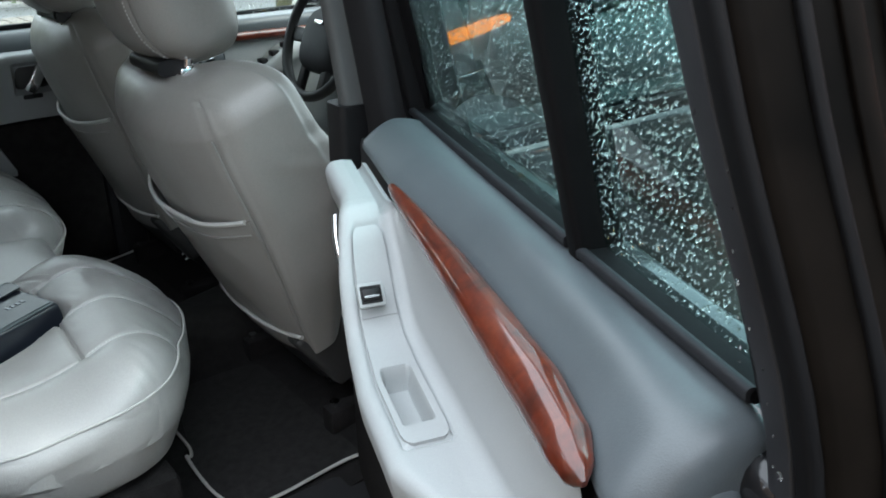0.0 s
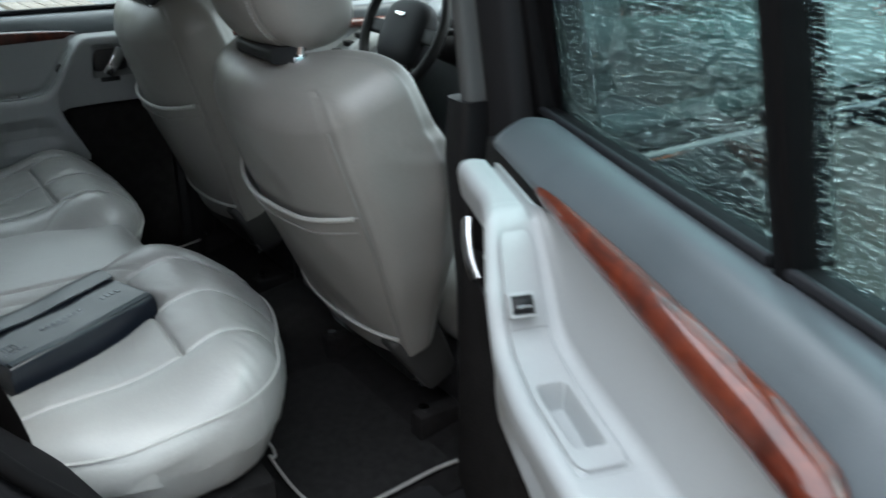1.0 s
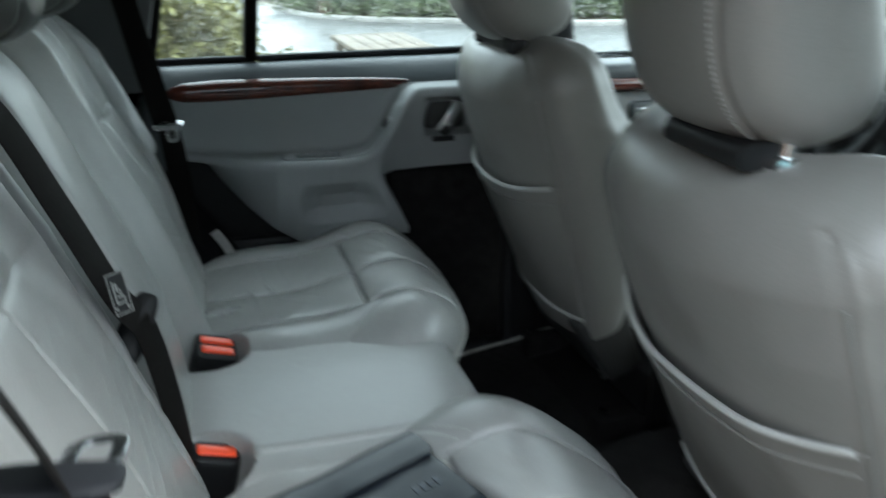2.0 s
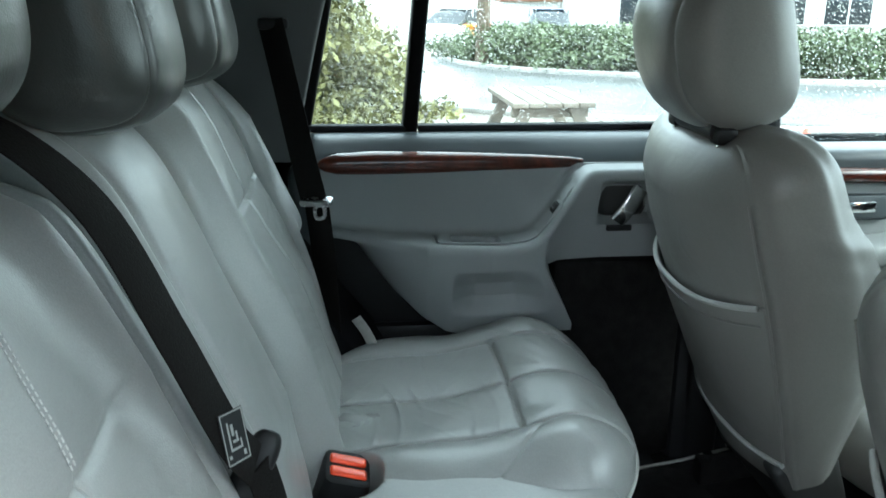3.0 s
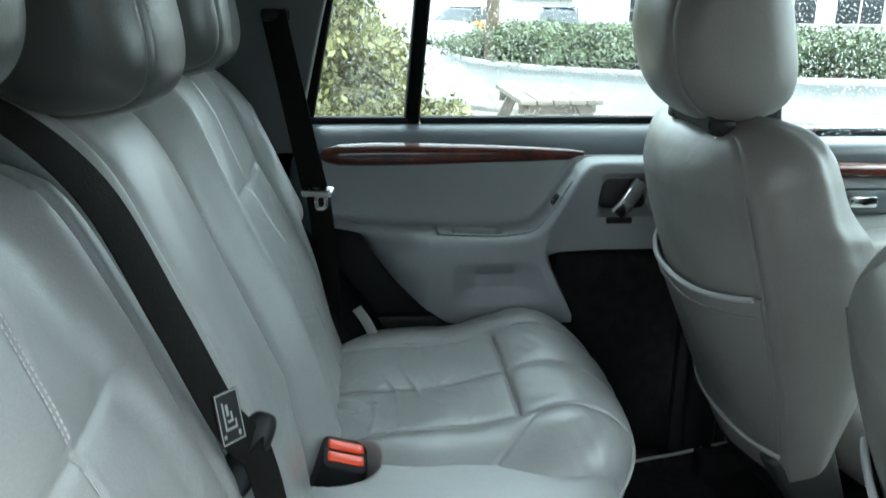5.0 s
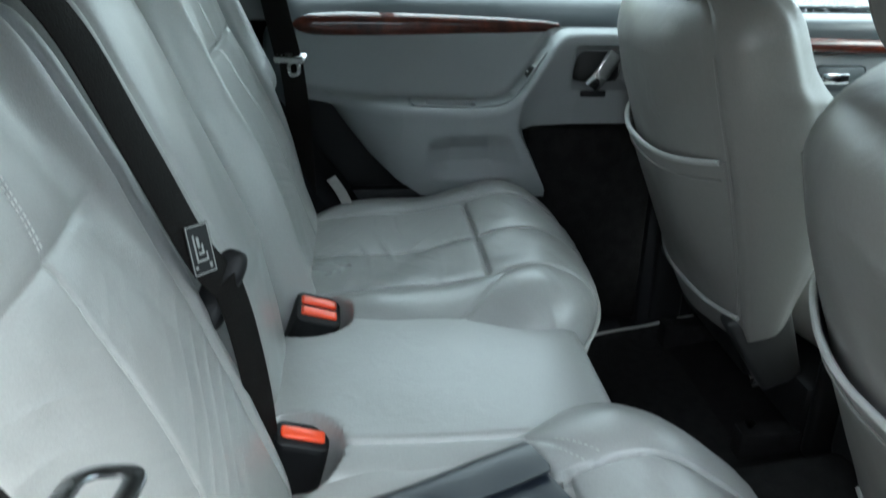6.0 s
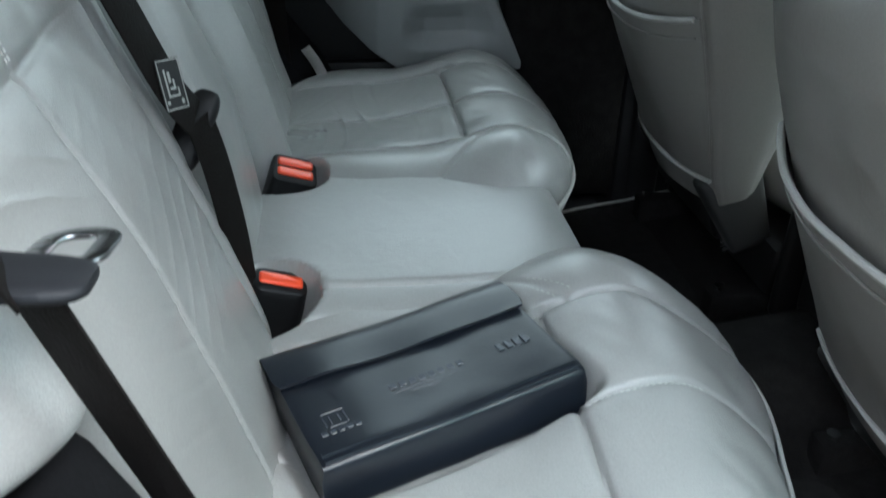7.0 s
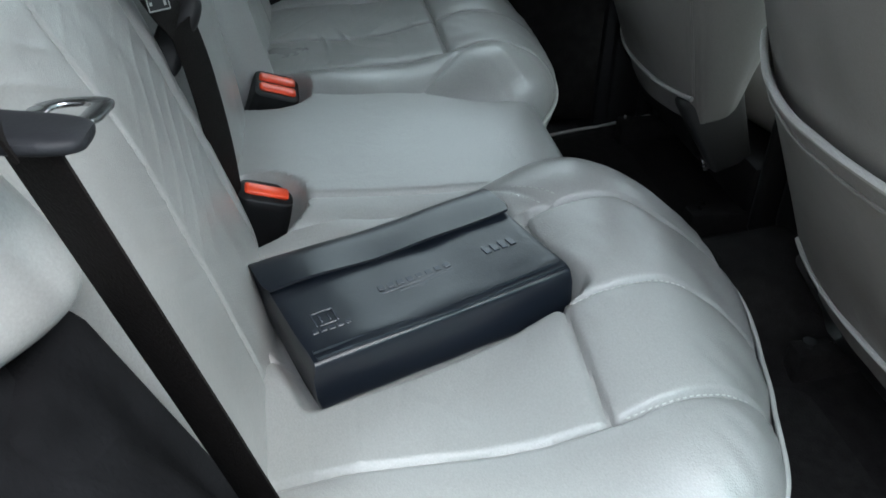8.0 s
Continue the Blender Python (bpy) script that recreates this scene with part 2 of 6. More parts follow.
# wallet leather made lighter: the relief's highlight is in the colour
EMBOSS_GLINT = plain("emboss_highlight_tone", (0.045, 0.052, 0.065), 0.25)
TINTED = glass("dark_tinted_glass", (0.32, 0.50, 0.50))
PRIVACY = glass("privacy_glass", (0.10, 0.13, 0.125))
SCREEN = glass("wet_windscreen_glass", (0.72, 0.80, 0.77))
CLEAR = glass("clear_glass", (0.66, 0.72, 0.69))
DROP = plain("rain_water", (1, 1, 1), 0.0, 0.0, 0.0, 1.0, 1.33)
PRINT = material("dull_white_print", (0.42, 0.42, 0.40), 0.7, var=0.05, bump=0.0)
THREAD = material("pale_thread", (0.62, 0.62, 0.60), 0.8, var=0.05, bump=0.0)
WHITE = material("white_print", (0.8, 0.8, 0.78), 0.6, var=0.03, bump=0.0)


def lay(x):
    """The yard falls a little to the car's left, fitted to the camera's view."""
    return 0.035 * max(-38.0, min(30.0, x))


# ---- the yard ----
def yard():
    bm = bmesh.new()
    xs = [-900, -250, -90, -38, -30, -24, -20, -17, -14, -11, -8, -5, -2, 1, 5, 12, 30, 90, 300, 900]
    ys = [-900, -250, -90, -40, -20, -10, -5, 0, 5, 10, 20, 40, 90, 250, 900]
    v = [[bm.verts.new((x, y, lay(x))) for y in ys] for x in xs]
    for i in range(len(xs) - 1):
        for j in range(len(ys) - 1):
            bm.faces.new((v[i][j], v[i + 1][j], v[i + 1][j + 1], v[i][j + 1]))
    return bm


GROUND = material("wet_sandy_gravel", (0.175, 0.155, 0.120), 0.55, var=0.25, scale=0.8, fine=40, bump=0.6, rough_var=0.25)
ROAD = material("wet_asphalt", (0.110, 0.115, 0.117), 0.35, var=0.15, scale=0.7, fine=60, bump=0.4, rough_var=0.2)
solo("ground", yard(), GROUND, "pale wet gravel yard around the parked car", "ground", kind="structure")


# ---- padded seats ----
def pad(cx, hw, cy, hy, cz, hz, pu=3.4, pv=3.0, nu=110, nv=150, pin=None):
    """A stuffed block: points (nu, nv, 3), sections across x, closed loops in y and z; also the unit places across and round."""
    f = np.linspace(-math.pi / 2, math.pi / 2, nu)
    u = 0.55 * f / (math.pi / 2) + 0.45 * np.sin(f)
    pu = np.where(u < 0, pin or pu, pu)
    shrink = (1 - np.abs(u) ** pu).clip(0) ** (1 / pu)
    a = np.linspace(0, 2 * math.pi, 40001)
    c, s = power(np.cos(a), 2 / pv), power(np.sin(a), 2 / pv)
    run = np.concatenate([[0], np.cumsum(np.hypot(np.diff(c) * hy, np.diff(s) * hz))])
    even = np.linspace(0, run[-1], nv, endpoint=False)
    a, c, s = np.interp(even, run, a), np.interp(even, run, c), np.interp(even, run, s)
    p = np.empty((nu, nv, 3))
    p[..., 0] = cx + hw * u[:, None]
    p[..., 1] = cy + hy * shrink[:, None] * c
    p[..., 2] = cz + hz * (0.25 + 0.75 * shrink[:, None]) * s * np.where(shrink[:, None] > 1e-6, 1, 0)
    return p, np.broadcast_to(u[:, None], (nu, nv)), np.broadcast_to(a, (nu, nv))


def press(p, amount):
    """Moves points along their normals (outwards is +)."""
    n = normals(p)
    mid = p.reshape(-1, 3).mean(0)
    out = np.sign(((p - mid) * n).sum(-1, keepdims=True).sum())
    return p + n * out * amount[..., None]


def cushion(cx, lift, side, cy, hy):
    """Outer rear seat cushion: sunken middle panel, seams, rounded front roll."""
    p, u, a = pad(cx, 0.300, cy, hy, 0.700 + lift, 0.118, 2.7 if side == 0 else 3.2, 3.4, 300, 440, 4.6 if side == 0 else None)
    p[..., 1] += (0.070 if side == 0 else 0.030) * np.clip(1 - ((p[..., 0] - cx + 0.09) / 0.27) ** 2, 0, 1) * np.clip((p[..., 1] - cy) / hy, 0, 1) ** 1.5
    if side == 0:
        # the front's outer half stands back
        p[..., 1] -= 0.034 * np.exp(-(((p[..., 0] - cx - 0.055) / 0.135) ** 2)) * np.clip((p[..., 1] - cy) / hy, 0, 1) ** 1.5
    x, y, top = p[..., 0] - cx, p[..., 1] + 0.325 - cy, p[..., 2] > 0.70 + lift
    # the seat rises to its front roll and to its sides, and dips in the middle panel
    rise = (0.055 - 0.05 * np.clip(x, 0, 1) if side == 0 else 0.042) * np.exp(-(((y - 0.49) / 0.10) ** 2)) + 0.014 * np.exp(-(((np.abs(x) - 0.21) / 0.06) ** 2)) - 0.010 * np.exp(-((x / 0.12) ** 2 + ((y - 0.25) / 0.12) ** 2))
    p[..., 2] += np.where(top, rise * np.clip((p[..., 2] - 0.70 - lift) / 0.05, 0, 1), 0)
    # undercut below the front roll; the outer rear corner gives way to the side cover
    p[..., 1] -= 0.035 * np.clip((0.745 + lift - p[..., 2]) / 0.12, 0, 1) * np.clip((p[..., 1] - cy) / hy, 0, 1)
    o = x * (1 if cx > 0 else -1)
    p[..., 1] += 0.11 * np.clip((o - 0.16) / 0.14, 0, 1) ** 1.5 * np.clip((cy - p[..., 1]) / hy, 0, 1)
    inx = 0.155
    panel = (np.abs(x) < inx) & (y < 0.405)
    d_front = np.where(np.abs(x) < inx + 0.004, y - 0.405 + 0.10 * x**2, 9)
    d_side = np.where(y < 0.41, np.abs(x) - inx, 9)
    d_long = np.where(panel, x, 9)
    swing = 0.02 * ((y - 0.41) / 0.2).clip(0, 1)
    d_roll = np.where(y > 0.41, np.minimum(np.abs(np.abs(x) - inx + swing), np.abs(x) + 0.001), 9)
    away = np.abs(x) - inx
    d_curve = np.where((away > 0.002) & (away < 0.125) & ((x < 0) | (side != 0)), (y - 0.436 + 0.70 * away + 1.8 * away**2) / np.sqrt(1 + (0.70 + 3.6 * away) ** 2), 9)
    seam, puff = np.zeros_like(x), np.zeros_like(x)
    for d, k in ((d_front, 1.0), (d_side, 0.8), (d_long, 0.6), (d_roll, 1.0), (d_curve, 0.34)):
        k = k * np.clip((p[..., 2] - 0.752 - lift) / 0.02, 0, 1)
        seam += k * groove(d, 0.0036, 0.0085)
        puff -= k * groove(d, 0.016, 0.0030)
    zz = p[..., 2] - 0.012 * np.exp(-((x / 0.18) ** 4))
    welt = groove(zz - (0.742 + lift), 0.010, 0.006)
    welt = np.where((y > 0.10) & (side != 0), welt, 0)
    # wrinkles cross the long seam and fan out from the panel's corners
    near = np.exp(-np.abs(x) / 0.055) + 0.6 * np.exp(-np.abs(np.abs(x) - inx) / 0.030)
    r1 = 1 - np.abs(np.sin(84 * y + 1.1 * np.sin(16 * x + side) + 9 * np.abs(x) + side))
    r2 = 1 - np.abs(np.sin(52 * y - 46 * np.abs(x) + 0.8 * np.sin(13 * y + side)))
    patch = np.clip(1.5 * np.sin(21 * y + 5 * x + 2 * side) ** 2 - 0.25, 0, 1)
    fold = (0.0038 * r1**4 * patch * near + 0.0022 * r2**4 * (1 - patch) * near) * (0.7 if side == 0 else 1.2)
    fold = np.where(panel, fold, 0) * np.exp(-((np.abs(y - 0.24) / 0.14) ** 4)) * np.clip((inx - np.abs(x)) / 0.012, 0, 1)
    creases = np.where(y > 0.42, 0.0005 * np.sin(130 * x + 12 * np.sin(20 * y)) * np.sin(9 * x + 25 * y) ** 6, 0)
    soft = wobble(p, 14, 0.0026, 2.0 + side) + wobble(p, 34, 0.0010, 5.0)
    p = press(p, np.where(top, -seam + puff + fold + creases, 0) + soft - welt)
    if side == 0:
        tuck = 0.14 * np.clip((0.715 - p[..., 2]) / 0.05, 0, 1)
        p[..., 0] += (cx - p[..., 0]) * tuck
        p[..., 1] += (cy - p[..., 1]) * tuck
    return p


def on_cushion(p, xs, ys, proud=0.0008):
    """Points on a cushion's upper side at given places across and forward."""
    col = p[:, :, 0].mean(1)
    out = []
    for x, y in zip(xs, ys):
        c = p[int(np.argmin(np.abs(col - x)))]
        c = c[c[:, 2] > c[:, 2].mean()]
        c = c[np.argsort(c[:, 1])]
        out.append((x, y, np.interp(y, c[:, 1], c[:, 2]) + proud))
    return np.array(out)


def around(p, cx, cy, level, deg):
    """Distance from a cushion's middle to its skin at a height, for directions in degrees; uneven skin is evened out."""
    out = np.zeros((len(level), len(deg)))
    flat = p.reshape(-1, 3)
    th = np.degrees(np.arctan2(flat[:, 1] - cy, flat[:, 0] - cx))
    th = np.where(th < -120, th + 360, th)
    r = np.hypot(flat[:, 0] - cx, flat[:, 1] - cy)
    for i, z in enumerate(level):
        for j, d in enumerate(deg):
            zz = z[j] if np.ndim(z) else z
            k = (np.abs(flat[:, 2] - zz) < 0.004) & (np.abs(th - d) < 2.5)
            out[i, j] = np.median(r[k]) if k.any() else 0.29
    w = np.exp(-((np.arange(-3, 4) / 1.8) ** 2))
    full = np.pad(out, ((0, 0), (3, 3)), mode="edge")
    return sum(full[:, n : n + len(deg)] * w[n] for n in range(7)) / w.sum()


def rim_line(p, cx, cy, level, first, last):
    """The piping's line round a cushion's front and outer side, its height following the direction."""
    deg = np.linspace(first, last, 41)
    z = np.array([level(d) for d in deg])
    r = around(p, cx, cy, [z], deg)[0] + 0.0028
    c, e = np.cos(np.radians(deg)), np.sin(np.radians(deg))
    return spline(np.stack([cx + r * c, cy + r * e, z], 1), 160)


def skirt(p, cx, cy, level, first, last, foot):
    """The upright leather apron under a cushion's piping, drawn in towards its foot."""
    deg = np.linspace(first, last, 41)
    z0 = np.array([level(d) for d in deg])
    k = np.linspace(0, 1, 14)
    z = z0[None] + (foot - z0[None]) * k[:, None]
    r = around(p, cx, cy, [np.maximum(row, 0.712) for row in z], deg)
    r = r + 0.0032 * np.minimum(1, k * 6)[:, None] - 0.022 * np.clip((0.735 - z) / 0.075, 0, 1.2) ** 1.7
    c, e = np.cos(np.radians(deg)), np.sin(np.radians(deg))
    q = np.stack([cx + r * c, cy + r * e, z], -1)
    q = np.stack([spline(row, 160) for row in q], 1)
    return press(q, wobble(q, 22, 0.0012, 4.0))


def seam_stitches(p, cx, cy, ob):
    """Rows of pale thread beside the seams of a cushion's front roll."""
    bits = []
    e = np.arange(0.006, 0.120, 0.0030)
    for off in (-0.0075, 0.0075):
        xs, ys = cx - 0.155 - e, cy - 0.325 + 0.436 - 0.70 * e - 1.8 * e**2 + off
        q = on_cushion(p, xs, ys)
        bits += [sweep("stitch", [tuple(q[i]), tuple(q[i + 1])], ring(0.0006, 4)) for i in range(0, len(q) - 1, 2)]
    for x0 in (0.0, 0.155):
        g = np.arange(0.415, 0.530, 0.0030)
        xs = np.full(len(g), cx + x0 + 0.006) - (0.02 * ((g - 0.41) / 0.2).clip(0, 1) if x0 else 0)
        q = on_cushion(p, xs, cy - 0.325 + g)
        bits += [sweep("stitch", [tuple(q[i]), tuple(q[i + 1])], ring(0.0006, 4)) for i in range(0, len(q) - 1, 2)]
    tagged(part("stitching", merged("stitching", bits), THREAD, ob, "pale stitching"), kind="stuff")


WALLET_AT = Vector((0.320, 0.2675, 0.8225))
WALLET_LONG, WALLET_WIDE = Vector((-0.088, 0.259, 0.024)), Vector((-0.166, -0.040, -0.004))


def bedded(p):
    """The seat gives way under the document wallet."""
    ex = np.array(WALLET_LONG.normalized())
    ez = np.array(WALLET_LONG.cross(WALLET_WIDE).normalized())
    ey = np.cross(ez, ex)
    d = p - np.array(WALLET_AT)
    a, b, c = d @ ex, d @ ey, d @ ez
    f = np.clip(1 - (np.abs(a) - 0.135) / 0.020, 0, 1) * np.clip(1 - (np.abs(b) - 0.090) / 0.020, 0, 1)
    f = f * f * (3 - 2 * f)
    over = np.clip(c + 0.0305, 0, None) * (c < 0.05)
    return p - (f * over)[..., None] * ez


WELLS = ((0.146, 0.114, 0.050, 0.050), (-0.152, 0.128, 0.050, 0.050))


def sunk(p):
    """Hollows in the pads where the buckles stand."""
    for x, y, rx, ry in WELLS:
        d = ((p[..., 0] - x) / rx) ** 2 + ((p[..., 1] - y) / ry) ** 2
        f = np.clip(1.5 - d, 0, 1)
        p[..., 2] -= 0.085 * f * f * (3 - 2 * f) * np.clip((p[..., 2] - 0.68) / 0.10, 0, 1)
    return p


def rear_cushion():
    ob = thing("rear_bench", (0, 0.3, 0.40), "grey leather rear bench with three head rests", "car seat")
    q = bedded(sunk(cushion(0.385, 0.0, 0, 0.325, 0.275)))
    pad_ob = part("seat_pad", grid_mesh("seat_pad", q, wrap_v=True), HIDE, ob)
    seam_stitches(q, 0.385, 0.325, pad_ob)
    level = lambda d: float(np.interp(d, [-60, -10, 10, 30, 45, 60, 72, 85, 100, 150], [0.772, 0.776, 0.786, 0.798, 0.802, 0.796, 0.780, 0.762, 0.752, 0.748]))
    part("seat_piping", sweep("seat_piping", rim_line(q, 0.385, 0.325, level, -60, 150), ring(0.0024, 8)), PIPING, pad_ob)
    part("seat_skirt", grid_mesh("seat_skirt", skirt(q, 0.385, 0.325, level, -60, 150, 0.655)), HIDE, pad_ob)
    q = sunk(cushion(-0.372, 0.030, 3, 0.315, 0.262))
    pad_ob = part("seat_pad", grid_mesh("seat_pad", q, wrap_v=True), HIDE, ob)
    part("seat_piping", sweep("seat_piping", rim_line(q, -0.372, 0.315, lambda d: 0.774, 8, 160), ring(0.0034, 8)), PIPING, pad_ob)
    p, u, a = pad(-0.01, 0.210, 0.282, 0.232, 0.725, 0.112, 9, 6.0, 120, 240)
    p[..., 2] += np.where(p[..., 2] > 0.745, 0.006 * np.cos(9 * (p[..., 0] + 0.01)), 0)
    p = press(p, wobble(p, 12, 0.002, 1.0) - groove(np.abs(p[..., 0] + 0.01) - 0.155, 0.004, 0.006))
    part("middle_pad", grid_mesh("middle_pad", sunk(p), wrap_v=True), HIDE, ob)
    part("seat_base", box(-0.66, 0.66, 0.02, 0.50, 0.40, 0.63, 0.02), CARPET, ob, "black carpeted seat base")
    return ob


LEAN = Matrix.Translation((0, 0.112, 0.835)) @ Matrix.Rotation(radians(25.5), 4, "X")


def leaned(p):
    """From the backrest's own places (across, forward, up along it) to the world."""
    r = np.array(LEAN)
    return p @ r[:3, :3].T + r[:3, 3]


def back_pad(cx, hw, height, lift, seed, inner=0.0, outer=0.0, depth=0.085):
    """A leaning back: panel between two seams (places outwards from its middle), wing outside, narrow roll inside."""
    p, u, a = pad(cx, hw, -depth, depth, height / 2 - 0.06 + lift, height / 2 + 0.06, 4.6 if outer else 3.0, 5.5, 260 if outer else 120, 620 if outer else 400)
    x = p[..., 0] - cx
    o = x * (1 if cx > 0 else -1)
    xn = x / hw
    middle = outer == 0
    if not middle:
        # the wing ends above the seat, the panel goes on down
        k = np.clip((o - outer + 0.008) / 0.034, 0, 1)
        p[..., 2] += (0.335 - p[..., 2]).clip(0) * 0.72 * k * k * (3 - 2 * k)
    d, h = p[..., 1].copy(), p[..., 2].copy()
    front = d > -depth * 0.9
    q = np.zeros_like(x)
    move = -0.035 * np.clip((h - 0.46) / 0.14, 0, 1) ** 2
    if middle:
        move = move + 0.004 * (1 - np.abs(xn) ** 2.2) * np.clip((0.60 - h) / 0.10, 0, 1) * np.clip((h - 0.10) / 0.28, 0, 1)
        move = move + 0.026 + 0.04 * h - 0.050 * np.clip((0.16 - h) / 0.20, 0, 1)
        q += groove((np.abs(xn) - 0.62) * hw, 0.004, 0.004)
    else:
        move = move + 0.012 * np.exp(-(((h - 0.18) / 0.12) ** 2))
        move = move + 0.034 * np.exp(-(((o - outer - 0.055) / 0.045) ** 2)) * np.clip((0.56 - h) / 0.12, 0, 1)
        move = move + (0.010 if cx > 0 else 0.016) * np.exp(-(((o - inner + 0.026) / 0.024) ** 2)) * np.clip((0.62 - h) / 0.12, 0, 1)
        if cx > 0:
            # the inner edge comes up to the middle pad
            k = np.clip((-0.165 - o) / 0.085, 0, 1)
            move = move + 0.032 * k * k * (3 - 2 * k) * np.clip((h - 0.16) / 0.20, 0, 1) * np.clip((0.60 - h) / 0.08, 0, 1)
        else:
            # this part of the split back is tipped forward to fit the camera's view
            move = move - 0.012 * np.clip((0.06 - o) / 0.16, 0, 1) + (0.024 + 0.09 * h) * np.interp(o, [-0.1, 0.2], [1.0, 0.6])
        for e in (o - inner, o - outer):
            q += groove(e, 0.0055, 0.010) + groove(e, 0.018, 0.003)
        e = h - 0.355 - 0.25 * (o - (inner + outer) / 2) ** 2
        soft = np.clip((o - inner) / 0.05, 0, 1) * np.clip((outer - o) / 0.05, 0, 1)
        q += soft * (groove(e, 0.0055, 0.0055) + groove(e, 0.022, 0.0035)) * (0.6 if cx > 0 else 1.0)
        mid = o - (inner + outer) / 2 + 0.18 * (h - 0.25)
        q += soft * groove(mid, 0.0034, 0.0030)
        # slack leather below the cross seam
        fade = np.clip((h - 0.06) / 0.07, 0, 1) * np.clip((0.335 - h) / 0.03, 0, 1) * np.clip((o - inner) / 0.02, 0, 1) * np.clip((outer - o) / 0.02, 0, 1)
        slope = np.where(mid < 0, 0.5, -0.4)
        w1 = 1 - np.abs(np.sin(96 * (h + slope * mid) + 0.7 * np.sin(17 * o + 9 * h + seed) + seed))
        patch = np.sin(10 * h + 4 * o + seed) ** 2
        q -= fade * (0.0019 * w1**3 * (0.15 + 0.85 * patch) + 0.0010 * np.sin(31 * h + 17 * o + 2 * seed))
    p[..., 1] += np.where(front, move, 0)
    return press(p, np.where(front, -q, 0) + wobble(p, 13, 0.0022, seed) + wobble(p, 36, 0.0007, seed))


def on_back(p, xs, hs, proud=0.001):
    """Points on a back pad's front at given places across and up."""
    out = []
    col = p[:, :, 0].mean(1)
    for x, h in zip(xs, hs):
        i = int(np.clip(np.searchsorted(col, x), 1, len(col) - 1))
        f = np.clip((x - col[i - 1]) / (col[i] - col[i - 1]), 0, 1)
        d = []
        for c in (p[i - 1], p[i]):
            c = c[c[:, 1] > -0.075]
            c = c[np.argsort(c[:, 2])]
            d.append(np.interp(h, c[:, 2], c[:, 1]))
        out.append((x, d[0] * (1 - f) + d[1] * f + proud, h))
    return leaned(np.array(out))


def back_trim(ob, p, cx, inner, outer):
    """Piping along the panel's edges and a stitched line down its middle."""
    sx = 1 if cx > 0 else -1
    h = np.linspace(0.0, 0.575, 70)
    if cx < 0:
        part("back_piping", sweep("back_piping", on_back(p, np.full(70, cx + sx * (inner - 0.005)), h, 0.0052), ring(0.0042, 8), up=(0, 1, 0)), PIPING, ob)
    at_x = lambda g, off=0.0: cx + sx * ((inner + outer) / 2 - 0.18 * (g - 0.25)) + off
    h = np.linspace(0.03, 0.34, 60)
    part("panel_seam", sweep("panel_seam", on_back(p, at_x(h), h, -0.0002), ring(0.0011, 6), up=(0, 1, 0)), HIDE, ob)
    if cx < 0:
        return
    h = np.arange(0.365, 0.57, 0.0060)
    bits = []
    for off in (-0.0035, 0.0035):
        a, b = on_back(p, at_x(h, off), h, 0.0012), on_back(p, at_x(h + 0.0036, off), h + 0.0036, 0.0012)
        bits += [sweep("stitch", [tuple(q), tuple(w)], ring(0.0007, 4), up=(0, 1, 0)) for q, w in zip(a, b)]
    tagged(part("stitching", merged("stitching", bits), THREAD, ob, "pale double stitching"), kind="stuff")


def head_rest(cx, cy, cz, hw, hy, hz, tilt, seed, hide_seams=True):
    p, u, a = pad(0, hw, 0, hy, 0, hz, 3.0, 2.7, 80, 110)
    # crescent: the lower end comes forward
    zn = p[..., 2] / hz
    p[..., 1] += 0.22 * hy * zn**2 - 0.10 * hy
    if hide_seams:
        e = np.abs(p[..., 0]) - 0.64 * hw
        p = press(p, -groove(e, 0.0035, 0.003) + wobble(p, 16, 0.0015, seed))
    r = np.array(Matrix.Rotation(radians(tilt), 3, "X"))
    return p @ r.T + np.array([cx, cy, cz])


def rear_backrest(ob):
    for cx, hw, lift, seed, inner, outer in ((0.412, 0.285, 0.0, 1.0, -0.240, 0.142), (-0.424, 0.248, 0.012, 4.0, -0.165, 0.140)):
        p = back_pad(cx, hw, 0.65, lift, seed, inner, outer)
        pad_ob = part("back_pad", grid_mesh("back_pad", leaned(p), wrap_v=True), HIDE, ob)
        back_trim(pad_ob, p, cx, inner, outer)
        side = box(-0.066, 0.065, -0.16, 0.004, -0.24, 0.205, 0.02, 3)
        for v in side.verts:
            v.co = LEAN @ Vector((v.co.x + (0.632 if cx > 0 else -0.630), v.co.y, v.co.z))
        part("side_cover", side, FELT, ob, "charcoal plastic side cover")
    part("middle_back_pad", grid_mesh("middle_back_pad", leaned(back_pad(-0.020, 0.147, 0.645, 0.0, 7.0)), wrap_v=True), HIDE, ob)
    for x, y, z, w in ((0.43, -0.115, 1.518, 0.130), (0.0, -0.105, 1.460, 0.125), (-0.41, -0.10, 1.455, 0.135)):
        part("head_rest", grid_mesh("head_rest", head_rest(x, y, z, w, 0.090, 0.118, 10, x), wrap_v=True), SHADED_HEAD_HIDE, ob)
    part("back_board", box(-0.66, 0.68, -0.30, -0.285, 0.55, 1.26, 0.006, 2, Matrix.Translation((0, 0.14, 0)) @ Matrix.Rotation(radians(14), 4, "X")), CARPET, ob, "black carpeted rear of the backrest")
    return ob


rear_backrest(rear_cushion())


